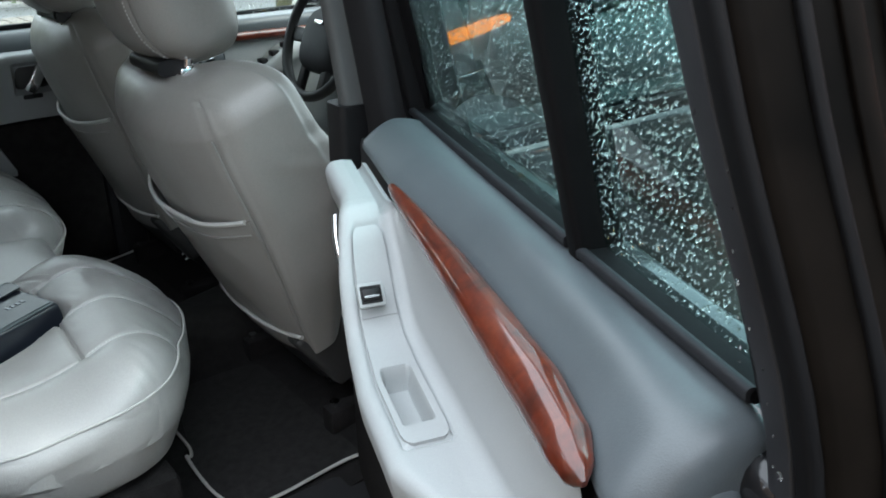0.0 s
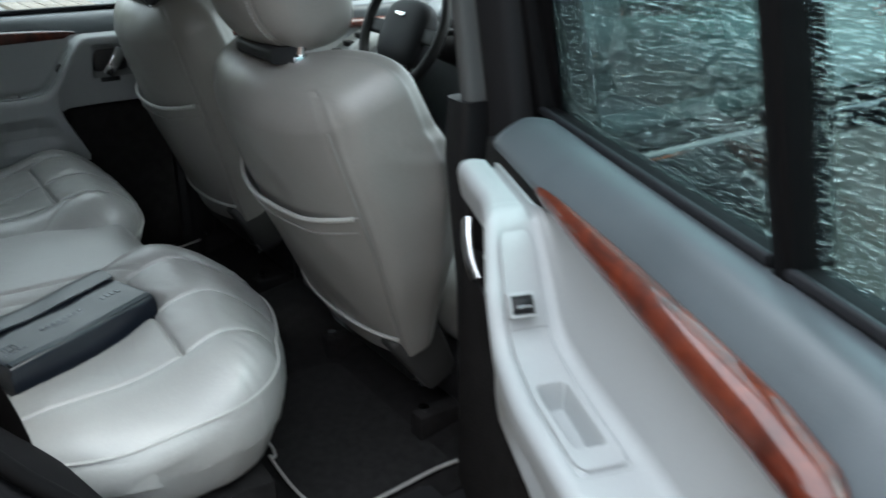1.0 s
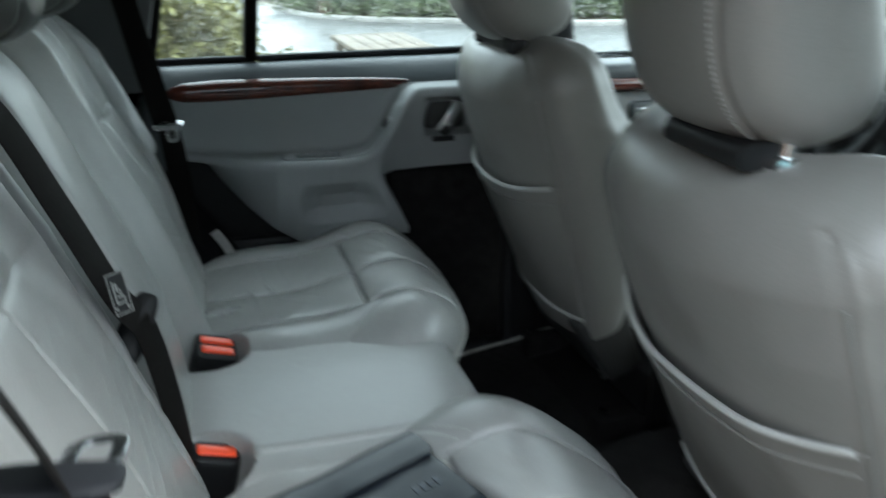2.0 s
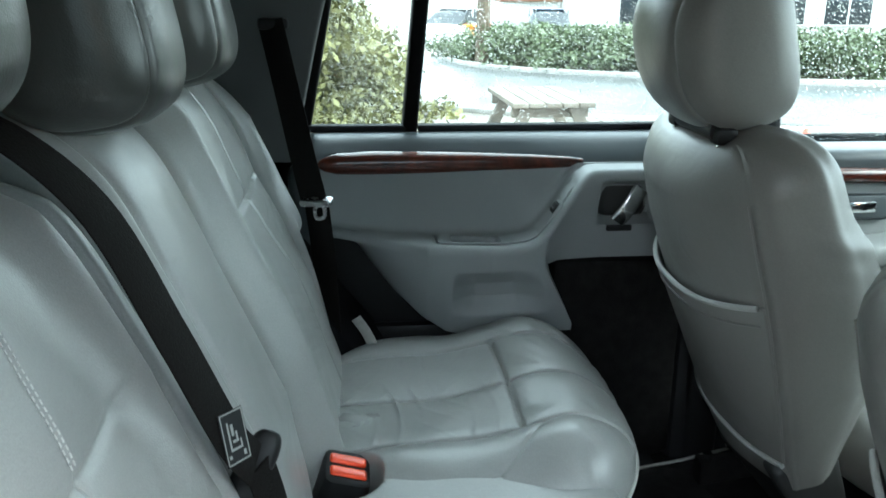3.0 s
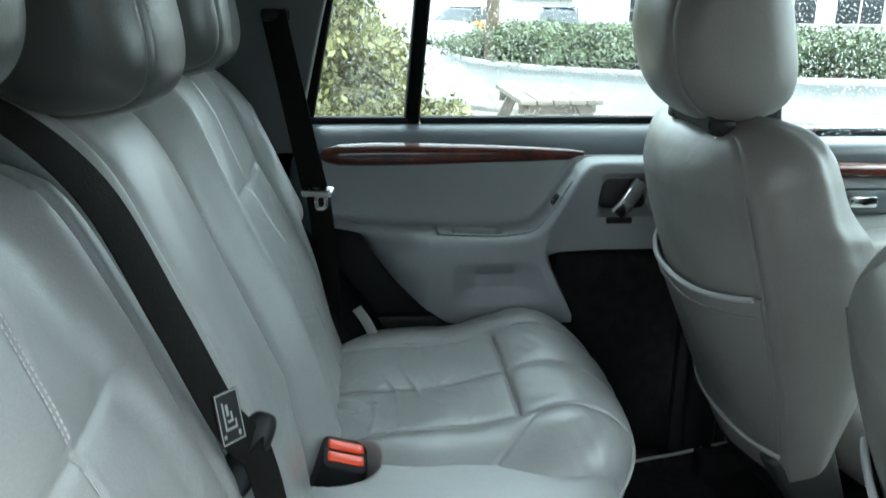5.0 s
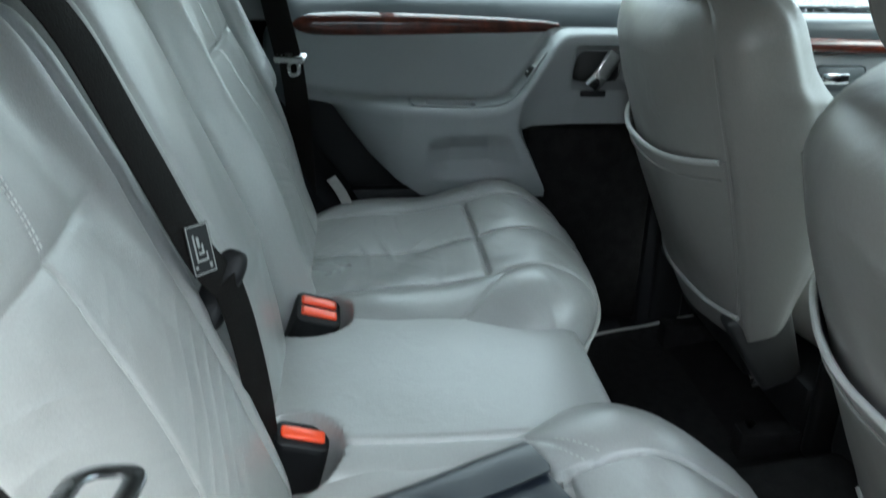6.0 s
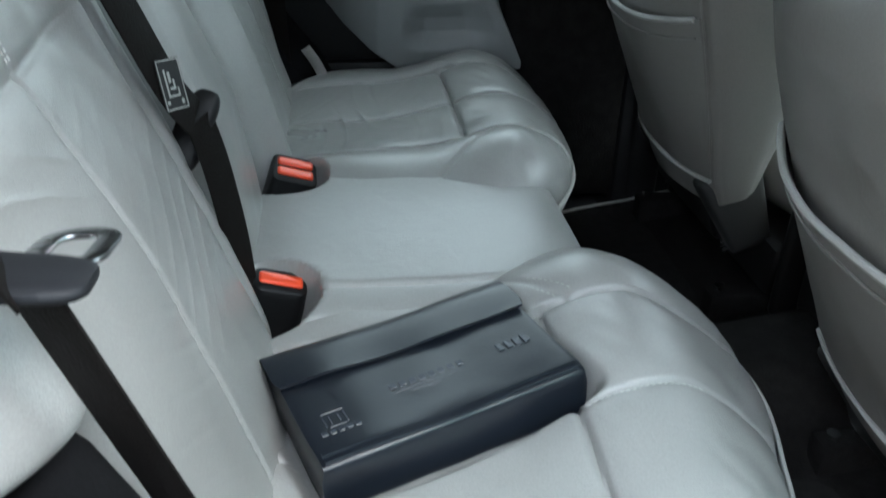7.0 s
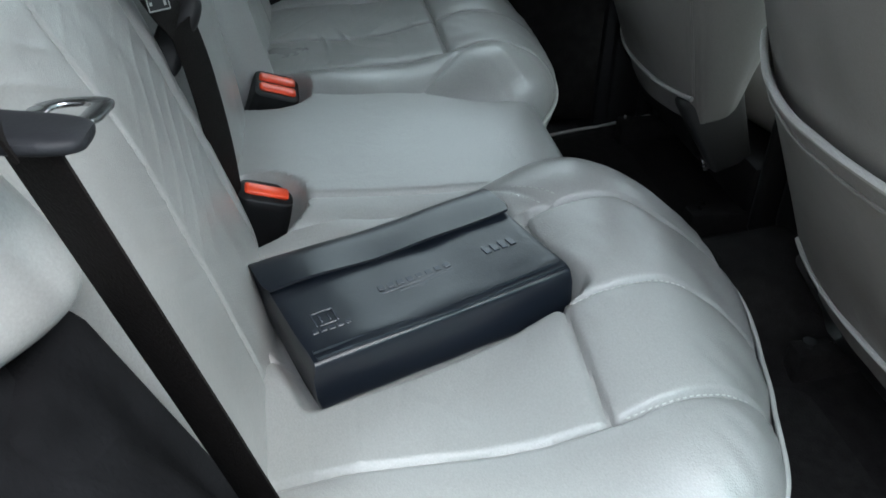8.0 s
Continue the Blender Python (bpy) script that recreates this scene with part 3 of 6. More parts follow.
# ---- front seats ----
def front_seat(cx, lift, aft, label, wide=1.0, head=0.0, recline=21.0, deep=0.0):
    """A bucket seat: flat rear panel between two seams, deep side bolsters, square shoulders."""
    ob = thing("front_seat", (cx, 1.05, 0.50), label, "car seat", "front seats")
    lean = Matrix.Translation((cx, 0.842 - aft, 0.74 + lift)) @ Matrix.Rotation(radians(recline), 4, "X")
    r = np.array(lean)
    world_of = lambda q: q @ r[:3, :3].T + r[:3, 3]
    at = [-0.06, 0.0, 0.10, 0.24, 0.30, 0.37, 0.44, 0.50]
    seam_w = lambda g: wide * np.interp(g, at, [0.172, 0.184, 0.204, 0.218, 0.220, 0.219, 0.214, 0.203])
    seam_d = lambda g: np.interp(g, at, [0.018, 0.020, 0.030, 0.045, 0.050, 0.056, 0.066, 0.080])
    mid_d = lambda g: np.interp(g, at, [-0.006, -0.006, -0.006, -0.004, -0.002, 0.002, 0.011, 0.030])
    out_w = lambda g: wide * np.interp(g, at, [0.188, 0.205, 0.234, 0.258, 0.263, 0.264, 0.258, 0.246])
    out_d = lambda g: np.interp(g, at, [0.060, 0.078, 0.118, 0.150, 0.152, 0.146, 0.150, 0.155]) + deep * np.clip((g - 0.12) / 0.22, 0, 1)
    tip_d = lambda g: np.interp(g, at, [0.095, 0.125, 0.186, 0.216, 0.212, 0.196, 0.194, 0.192]) + deep * np.clip((g - 0.12) / 0.22, 0, 1)
    skin = lambda x, g: mid_d(g) + (seam_d(g) - mid_d(g)) * (np.abs(x) / seam_w(g)).clip(0, 1.02) ** 2.4
    k = np.linspace(0, 1, 40)
    h = np.concatenate([np.linspace(-0.06, 0.440, 100), 0.440 + 0.072 * np.sin(k[1:] * math.pi / 2)])
    sx = np.concatenate([np.ones(100), np.cos(k[1:] * math.pi / 2).clip(0) ** 0.30])
    sd = np.concatenate([np.ones(100), np.cos(k[1:] * math.pi / 2).clip(0) ** 0.58])
    rows = []
    for g, fx, fd in zip(h, sx, sd):
        P, W, ds, do, df, dm = (float(f(g)) for f in (seam_w, out_w, seam_d, out_d, tip_d, mid_d))
        x = np.linspace(0, 1, 24) * P
        flat = np.stack([x, skin(x, g)], -1)
        side = spline([(P, ds), (P + 0.62 * (W - P), ds + 0.34 * (do - ds)), (W, do), (0.965 * W, 0.5 * (do + df)), (0.88 * W, df), (0.74 * W, df - 0.012), (0.52 * W, dm + 0.113), (0.0, dm + 0.108)], 66)[1:]
        half = np.concatenate([flat, side])
        loop = np.concatenate([half, half[-2:0:-1] * np.array([-1, 1])])
        mid = 0.110 + 0.5 * deep
        rows.append(np.stack([loop[:, 0] * fx, mid + (loop[:, 1] - mid) * fd, np.full(len(loop), g)], -1))
    p = np.stack(rows)
    xx, hh, dd = p[..., 0], p[..., 2], p[..., 1]
    back = dd < seam_d(hh) + 0.012
    edge = np.abs(xx) - seam_w(hh) * np.concatenate([np.ones(100), sx[100:]])[:, None]
    q = np.where(back, groove(edge, 0.0035, 0.0045) - groove(edge, 0.014, 0.0016), 0)
    # slack folds where the bolster turns into the waist
    slack = 0.0030 * np.sin(46 * hh + 30 * dd + cx) ** 3 * np.exp(-(((hh - 0.33) / 0.05) ** 2)) * np.clip((dd - 0.10) / 0.06, 0, 1)
    p = press(p, -q + slack + wobble(p, 11, 0.0022, cx) + wobble(p, 30, 0.0008, cx))
    part("backrest", grid_mesh("backrest", world_of(p), wrap_v=True, cap_u=True), HIDE_BACK, ob, "taupe leather seat back")
    for sg in (-1, 1):
        g = np.linspace(0.0, 0.438, 50)
        line = np.stack([sg * seam_w(g), skin(seam_w(g), g) - 0.0004, g], -1)
        part("back_seam", sweep("back_seam", world_of(line), ring(0.0017, 6), up=(0, -1, 0)), HIDE_BACK, ob)
    # the map pocket: a slack sheet with a piped upper edge
    us, vs = np.linspace(-1, 1, 60), np.linspace(0, 1, 40)
    q = np.empty((60, 40, 3))
    hv = 0.004 + 0.280 * vs
    q[..., 0] = us[:, None] * (seam_w(hv) - 0.002)[None]
    q[..., 2] = hv[None] - 0.006 * (1 - us[:, None] ** 2) * vs[None] ** 2
    loose = (1 - np.abs(us[:, None]) ** 3)
    q[..., 1] = skin(q[..., 0], q[..., 2]) - 0.0030 - 0.011 * loose * vs[None] ** 1.2
    q[..., 1] += wobble(q, 24, 0.0012, cx) + 0.0016 * loose * np.sin(30 * q[..., 2] + 22 * q[..., 0] + cx) * (1 - vs[None])
    inner = q.copy()
    inner[..., 1] += 0.004
    sheet = np.concatenate([q, inner[:, ::-1]], 1)
    pocket = part("map_pocket", grid_mesh("map_pocket", world_of(sheet), wrap_v=True, cap_u=True), HIDE_BACK, ob, "slack taupe leather map pocket")
    part("pocket_hem", sweep("pocket_hem", world_of(q[1:-1, -5] + np.array([0, -0.0015, 0])), ring(0.0020, 6), up=(0, -1, 0)), HIDE_BACK, pocket)
    part("pocket_piping", sweep("pocket_piping", world_of(q[1:-1, -1]), ring(0.0046, 8), up=(0, -1, 0)), PIPING, pocket)
    # piped lower hem, carried round the sides
    e = np.linspace(-1, 1, 50)
    low = np.stack([seam_w(0.0) * e, skin(seam_w(0.0) * e, 0.0) - 0.004, np.full(50, -0.004)], -1)
    part("hem_piping", sweep("hem_piping", world_of(low), ring(0.0042, 8), up=(0, -1, 0)), PIPING, ob)
    # dark board under the hem
    board = box(-0.155 * wide, 0.150 * wide, 0.012, 0.070, -0.150, -0.006, 0.012, 3)
    bmesh.ops.transform(board, matrix=lean, verts=board.verts)
    part("lower_board", board, BLACK, ob)
    # seat cushion, foot, rails
    p = pad(cx, 0.235, 1.21, 0.26, 0.72 + lift, 0.090, 4, 3.6, 70, 100)[0]
    p = press(p, wobble(p, 12, 0.003, cx))
    part("seat", grid_mesh("seat", p, wrap_v=True), HIDE_BACK, ob)
    part("seat_shell", box(cx - 0.22, cx + 0.22, 0.93, 1.42, 0.555, 0.655, 0.02), BLACK, ob)
    for sg in (-1, 1):
        part("side_shield", box(cx + sg * 0.243 - 0.012, cx + sg * 0.243 + 0.012, 0.93, 1.46, 0.54, 0.785 + lift, 0.010, 3), BLACK, ob, "black plastic side shield")
    # hinge covers at the two lower corners, narrower towards the rails
    for sg in (-1, 1):
        bm = box(0.128 * wide, 0.176 * wide, -0.002, 0.112, -0.175, -0.012, 0.014, 3)
        for v in bm.verts:
            f = min(1.0, max(0.0, (-0.02 - v.co.z) / 0.15))
            v.co = Vector((sg * v.co.x, v.co.y * (1 - 0.35 * f) + 0.030 * f, v.co.z))
        bmesh.ops.transform(bm, matrix=lean, verts=bm.verts)
        cover = part("hinge_cover", bm, TAUPE, ob, "taupe plastic hinge cover")
        for g in (-0.150, -0.168):
            bolt = [tuple(lean @ Vector((sg * 0.150 * wide, d, g))) for d in (0.034, 0.018)]
            part("hinge_bolt", sweep("hinge_bolt", bolt, ring(0.0065, 8), up=(1, 0, 0)), CHROME, cover)
    for rx in (-0.19, 0.19):
        rail = part("seat_rail", box(cx + rx - 0.02, cx + rx + 0.02, 0.84, 1.45, 0.50, 0.56, 0.006), CARPET, ob)
        part("rail_bolt", sweep("rail_bolt", [(cx + rx, 0.86, 0.558), (cx + rx, 0.86, 0.572)], ring(0.010, 8), up=(0, 1, 0)), CHROME, rail)
    # head rest on two posts, the passenger's drawn out a little
    raise_by = 0.010 if cx > 0 else 0.0
    hx = cx + head
    hr = part("head_rest", grid_mesh("head_rest", head_rest(hx, 0.700, 1.377 + lift + raise_by, 0.137, 0.098, 0.130, 14, cx), wrap_v=True), HIDE_BACK, ob)
    if cx > 0:
        q = head_rest(hx, 0.700, 1.377 + lift + raise_by, 0.137, 0.098, 0.130, 14, cx)
        at_col = q[int(np.argmin(np.abs(q[:, :, 0].mean(1) - (hx + 0.082))))]
        rear = at_col[np.argsort(at_col[:, 2])]
        rear = rear[rear[:, 1] < np.interp(rear[:, 2], [1.25, 1.52], [0.70, 0.66])]
        line = spline(rear[::4] + np.array([0, -0.0012, 0]), 90)
        bits = [sweep("stitch", [tuple(line[i]), tuple(line[i + 1])], ring(0.0008, 4), up=(1, 0, 0)) for i in range(4, 86, 2)]
        tagged(part("stitching", merged("stitching", bits), THREAD, hr, "pale stitching"), kind="stuff")
    ride = 0.664 if cx > 0 else 0.692
    part("head_rest_collar", sweep("head_rest_collar", [(hx - 0.045, ride, 1.258 + lift + 0.6 * raise_by), (hx + 0.095, ride, 1.258 + lift + 0.6 * raise_by)], rounded(0.058, 0.027, 0.011), up=(0, 0, 1)), BLACK, ob)
    for px in (-0.075, 0.095):
        part("head_rest_post", sweep("head_rest_post", [(hx + px, 0.695, 1.31 + lift), (hx + px, 0.682, 1.235 + lift)], ring(0.008, 10), up=(0, 1, 0)), CHROME, hr)
        part("post_guide", box(hx + px - 0.016, hx + px + 0.016, 0.668, 0.700, 1.240 + lift, 1.264 + lift, 0.006), CHROME if cx > 0 else BLACK, ob)
    return ob


front_seat(0.357, 0.0, 0.060, "taupe leather front passenger seat with map pocket", 1.07, -0.01, 25.0, 0.036)
front_seat(-0.408, 0.025, 0.048, "taupe leather driver seat with map pocket", 0.96, 0.022, 22.0)


# ---- rear doors ----
class DoorPlace:
    """Places in a door: s rearwards from its front edge, n inwards from its glass, z up."""

    def __init__(self, origin, along, inward, lift, stretch=1.0, shift=0.0, sag=0.0, post=0.562, edge=0.80):
        self.o, self.d, self.n, self.lift = np.array(origin), np.array(along), np.array(inward), lift
        self.stretch, self.shift, self.sag = stretch, shift, sag
        self.post, self.edge = post, edge

    def __call__(self, s, n, z):
        s, n, z = np.broadcast_arrays(np.asarray(s, float), np.asarray(n, float), np.asarray(z, float))
        # sag slopes the inner trim to fit the camera's view
        z = z + self.sag * np.clip(n / 0.14, 0, 1.2) * (0.44 - s)
        s = self.shift + self.stretch * s
        return self.o + s[..., None] * self.d + n[..., None] * self.n + (z + self.lift)[..., None] * np.array([0, 0, 1.0])

    def matrix(self):
        m = Matrix.Identity(4)
        for i, c in enumerate((self.d, self.n, (0, 0, 1.0), self.o + np.array([0, 0, self.lift]))):
            for j in range(3):
                m[j][i] = c[j]
        return m


def door_box(at, s0, s1, n0, n1, z0, z1, bevel=0.004, seg=2):
    bm = box(s0, s1, n0, n1, z0, z1, bevel, seg)
    for v in bm.verts:
        v.co = Vector(at(*v.co))
    return bm


def shelf(s):
    """Height of the arm rest's upper edge along the door."""
    return np.interp(s, [0, 0.225, 0.245, 0.318, 0.345, 0.40, 0.60, 0.70, 0.80], [1.152, 1.152, 1.146, 1.036, 1.017, 1.013, 1.020, 1.032, 1.040])


def panel_reach(s):
    """How far the arm rest stands out into the car."""
    return np.interp(s, [0.02, 0.20, 0.30, 0.42, 0.54, 0.60, 0.66, 0.735], [0.208, 0.208, 0.222, 0.234, 0.232, 0.205, 0.172, 0.147])


def switch_plate(at):
    """The thin plate let into the arm rest, bent up its slope, with the sunk pull cup."""
    s = np.linspace(0.262, 0.520, 130)
    v = np.linspace(-1, 1, 60)
    z0 = np.convolve(np.pad(shelf(s), 7, mode="edge"), np.ones(15) / 15, "valid")
    k = (s - 0.391) / 0.129
    half = np.interp(np.abs(k), [0, 0.88, 0.95, 0.98, 1.0], [0.40, 0.40, 0.37, 0.33, 0.26])
    w = 0.50 + half[:, None] * v[None]
    n = 0.152 + (panel_reach(s)[:, None] - 0.016 - 0.152) * w
    S = np.broadcast_to(s[:, None], n.shape)
    inside = lambda a, lo, hi, soft: np.clip((a - lo) / soft, 0, 1) * np.clip((hi - a) / soft, 0, 1)
    cup = inside(S, 0.398, 0.494, 0.008) * inside(w, 0.22, 0.80, 0.10)
    cup = cup * cup * (3 - 2 * cup)
    z = z0[:, None] + 0.0022 - 0.002 * w
    up = S + np.where(z0[:, None] > 1.03, 0.002, 0)
    top = at(up, n, z - 0.030 * cup)
    low = at(up, n, z - 0.030 * cup - 0.0045)
    return grid_mesh("switch_plate", np.concatenate([top, low[:, ::-1]], 1), wrap_v=True, cap_u=True)


def grey_panel(at):
    """The moulded grey panel: recess, shelf with pull cup and switch plate, swelling lower half."""
    s = np.linspace(0.02 + 0.8 * at.sag, 0.735, 260)
    low = 0.2 * at.sag * np.clip((0.30 - s) / 0.08, 0, 1)
    zc = np.convolve(np.pad(shelf(s), 5, mode="edge"), np.ones(11) / 11, "valid") - low
    zb = np.interp(s, [0.02, 0.280, 0.310, 0.318, 0.46, 0.50, 0.55, 0.60, 0.64, 0.67, 0.70, 0.735], [0.965, 0.965, 0.955, 0.818, 0.818, 0.828, 0.862, 0.908, 0.955, 0.995, 1.03, 1.07])
    zb = np.minimum(zb, zc - 0.008)
    reach = panel_reach(s) - 0.16 * at.sag * np.clip((0.29 - s) / 0.10, 0, 1)
    top = np.full_like(s, 1.150) - low
    rows, tags = [], []
    nr = 0.138

    def add(n, z, tag):
        rows.append(np.stack([n + 0 * s, z + 0 * s], -1))
        tags.append(tag)

    for k in np.linspace(0, 1, 16):
        add(nr - 0.006 * math.sin(math.pi * k), top + (np.minimum(zc + 0.014, top) - top) * k, 0)
    for k in np.linspace(0.15, 1, 5):
        b = k * math.pi / 2
        add(nr + 0.014 * (1 - math.cos(b)), np.minimum(zc + 0.014, top) - 0.014 * math.sin(b), 0)
    for k in np.linspace(0.04, 1, 26):
        add(nr + 0.014 + (reach - 0.016 - nr - 0.014) * k, zc - 0.002 * k, 1)
    for k in np.linspace(0.1, 1, 9):
        b = k * math.pi / 2
        add(reach - 0.016 + 0.016 * math.sin(b), zc - 0.002 - 0.016 * (1 - math.cos(b)), 2)
    for k in np.linspace(0.02, 1, 50):
        z = zc - 0.018 + (zb - zc + 0.018) * k
        add(reach - 0.050 * k**1.4, z, 3)
    for k in np.linspace(0.2, 1, 5):
        add(reach - 0.050 - 0.05 * k, zb - 0.004 * math.sin(math.pi * k / 2), 4)
    prof = np.stack(rows, 1)
    n, z = prof[..., 0].copy(), prof[..., 1].copy()
    S = np.broadcast_to(s[:, None], n.shape)
    tag = np.broadcast_to(np.array(tags)[None], n.shape)
    # pull cup sunk into the shelf
    w = (n - nr - 0.014) / (reach[:, None] - 0.016 - nr - 0.014)
    inside = lambda a, lo, hi, soft: np.clip((a - lo) / soft, 0, 1) * np.clip((hi - a) / soft, 0, 1)
    cup = inside(S, 0.392, 0.500, 0.008) * inside(w, 0.16, 0.86, 0.10)
    z -= np.where(tag == 1, 0.040 * cup, 0)
    # shadow joint round the switch plate
    ds = np.abs(np.abs(S - 0.391) - 0.131)
    dw = np.abs(np.abs(w - 0.50) - 0.415) * 0.066
    line = np.where(np.abs(S - 0.391) < 0.131, groove(dw, 0.0022, 0.004), 0) + np.where(np.abs(w - 0.50) < 0.40, groove(ds, 0.003, 0.004), 0)
    z -= np.where(tag == 1, line, 0)
    # soft recess low in the panel
    dent = inside(S, 0.335, 0.492, 0.045) * inside(z, 0.866, 0.962, 0.034)
    n -= np.where(tag == 3, 0.032 * dent, 0)
    # hollow of the door catch in the front block
    hollow = inside(S, 0.090, 0.215, 0.012) * inside(z, 1.040 - 0.5 * at.sag, 1.128 - 0.5 * at.sag, 0.012)
    n -= np.where(tag == 3, 0.040 * hollow, 0)
    S = S - 0.070 * np.clip((0.969 - z) / 0.135, 0, 1) * np.clip((0.42 - S) / 0.10, 0, 1) * (S > 0.312)
    return grid_mesh("door_panel", at(S, n, z))


def rear_door(at, name_label, hinge, wet_glass):
    ob = thing("rear_door", tuple(at(0.0, 0.0, 0.45)), name_label, "car door", "rear doors")
    F = at.matrix()
    # shell: inner black board, outer painted skin
    part("inner_board", door_box(at, 0.0, 0.795, 0.045, 0.118, 0.47, 1.14, 0.012), BLACK, ob)
    part("outer_skin", door_box(at, -0.015, 0.83, -0.085, 0.040, 0.42, 1.165, 0.02, 3), PAINT, ob, "wet black painted skin")
    edge_line = at(np.array([0.834, 0.834, 0.826, 0.772, 0.712]), np.array([-0.03, -0.03, -0.028, 0.020, 0.062]), np.array([0.44, 0.9, 1.17, 1.42, 1.68]))
    rim = part("door_edge", sweep("door_edge", spline(edge_line, 24), rounded(0.050, 0.120, 0.014), up=tuple(at.n)), EDGE, ob, "wet black painted door edge")
    if at.d[0] > 0.5:
        face = spline(edge_line, 24)
        for name, ds, dn, w, tall, mat in (("frame_strip", -0.014, 0.062, 0.026, 0.008, STRIP), ("edge_seal", 0.014, 0.063, 0.018, 0.012, RUBBER), ("edge_rib", 0.027, 0.012, 0.006, 0.010, RUBBER), ("edge_rib", 0.027, -0.020, 0.005, 0.016, EDGE), ("edge_rib", 0.027, -0.048, 0.008, 0.010, RUBBER)):
            part(name, sweep(name, face + ds * at.d + dn * at.n, rounded(w, tall, min(w, tall) * 0.35), up=tuple(at.n)), mat, rim)
        part("rain_drops", edge_drops(spline(edge_line, 24), at), DROP, rim, "rain drops")
    panel = part("door_panel", grey_panel(at), PLASTIC, ob, "light grey moulded door panel")
    part("switch_plate", switch_plate(at), PLASTIC, panel)
    part("lower_panel", door_box(at, 0.015, 0.285, 0.118, 0.160, 0.52, 0.958, 0.012), CARPET, ob, "black carpeted lower panel")
    part("lower_panel", door_box(at, 0.285, 0.76, 0.118, 0.150, 0.50, 0.83, 0.012), BLACK, ob)
    # slate ledge along the window
    s = np.linspace(0.012 if at.sag == 0 else 0.045, 0.785, 90)
    prof = [(0.016, 1.184), (0.022, 1.193), (0.042, 1.196), (0.058, 1.194), (0.068, 1.190), (0.076, 1.184), (0.084, 1.176), (0.093, 1.166), (0.102, 1.154), (0.106, 1.145), (0.102, 1.136), (0.06, 1.10)]
    prof = np.array([(0.016, 1.10)] + [tuple(q) for q in spline(prof, 36)])
    p = np.empty((len(s), len(prof), 3))
    endn = np.interp(s, [0.04, 0.05, 0.07, 0.20, 0.28, 0.36, 0.42, 0.60, 0.66, 0.70, 0.74, 0.765, 0.778, 0.785], [1.10, 1.18, 1.24, 1.23, 1.15, 1.04, 1.0, 1.0, 1.05, 1.13, 1.23, 1.25, 1.18, 1.05])
    N = 0.016 + (prof[None, :, 0] - 0.016) * endn[:, None]
    Z = 1.10 + (prof[None, :, 1] - 1.10) * np.interp(s, [0.045, 0.052, 0.062, 0.755, 0.775, 0.785], [0.90, 0.97, 1, 1, 0.93, 0.78])[:, None]
    part("window_ledge", grid_mesh("window_ledge", at(s[:, None] + 0 * N, N, Z), wrap_v=True, cap_u=True), SLATE, ob, "slate grey window ledge")
    # rear end cap of the door
    part("end_cap", door_box(at, 0.735, 0.798, 0.03, 0.140, 0.75, 1.150, 0.028, 4), SLATE, ob)
    # wood strip: a rounded spear
    k = np.linspace(0, 1, 80)
    sw = 0.232 + 0.509 * k
    grow = np.interp(k, [0, 0.05, 0.20, 0.40, 0.60, 0.80, 0.93, 0.98, 1], [0.30, 0.46, 0.66, 0.82, 0.94, 1.0, 0.88, 0.55, 0.12])
    a = np.linspace(0, 2 * math.pi, 32, endpoint=False)
    zc = 1.1505 + 0.002 * k
    n0 = np.interp(k, [0, 0.2, 0.4, 0.8, 0.93, 1], [0.130, 0.127, 0.124, 0.124, 0.130, 0.137])
    W = at(sw[:, None] + 0 * a, n0[:, None] + 0.0225 * grow[:, None] * np.cos(a), zc[:, None] + 0.0225 * grow[:, None] * power(np.sin(a), 0.9))
    part("wood_strip", grid_mesh("wood_strip", W, wrap_v=True, cap_u=True), WOOD, ob, "lacquered red burl wood strip")
    # window seals
    for s0, s1 in ((0.005, at.post - 0.020), (at.post + 0.005, 0.775)):
        line = at(np.linspace(s0, s1, 12), 0.012, 1.200)
        seal = part("window_seal", sweep("window_seal", line, rounded(0.040, 0.012, 0.005)), RUBBER, ob)
        part("seal_lip", sweep("seal_lip", line + at.n * 0.019 + np.array([0, 0, 0.002]), rounded(0.010, 0.013, 0.004)), GRIP, seal)
    # window frame
    lean = 0.16
    def bar(name, s0, z0, s1, z1, w, n0=-0.022, n1=0.030):
        line = at(np.linspace(s0, s1, 10), (n0 + n1) / 2 + np.linspace(0, 0.09, 10) * (z1 - z0) / 0.5, np.linspace(z0, z1, 10))
        return part(name, sweep(name, line, rounded(w, n1 - n0, 0.008), up=tuple(at.n)), RUBBER, ob)
    bar("frame_bar", 0.0, 1.17, -0.055, 1.66, 0.040)
    bar("frame_bar", at.edge, 1.10, at.edge - 0.110, 1.66, 0.050, -0.040, 0.012)
    bar("frame_bar", at.post, 1.17, at.post - 0.037, 1.66, 0.030)
    line = at(np.linspace(-0.07, 0.77, 10), 0.09, 1.665)
    part("frame_bar", sweep("frame_bar", line, rounded(0.05, 0.045, 0.01)), RUBBER, ob)
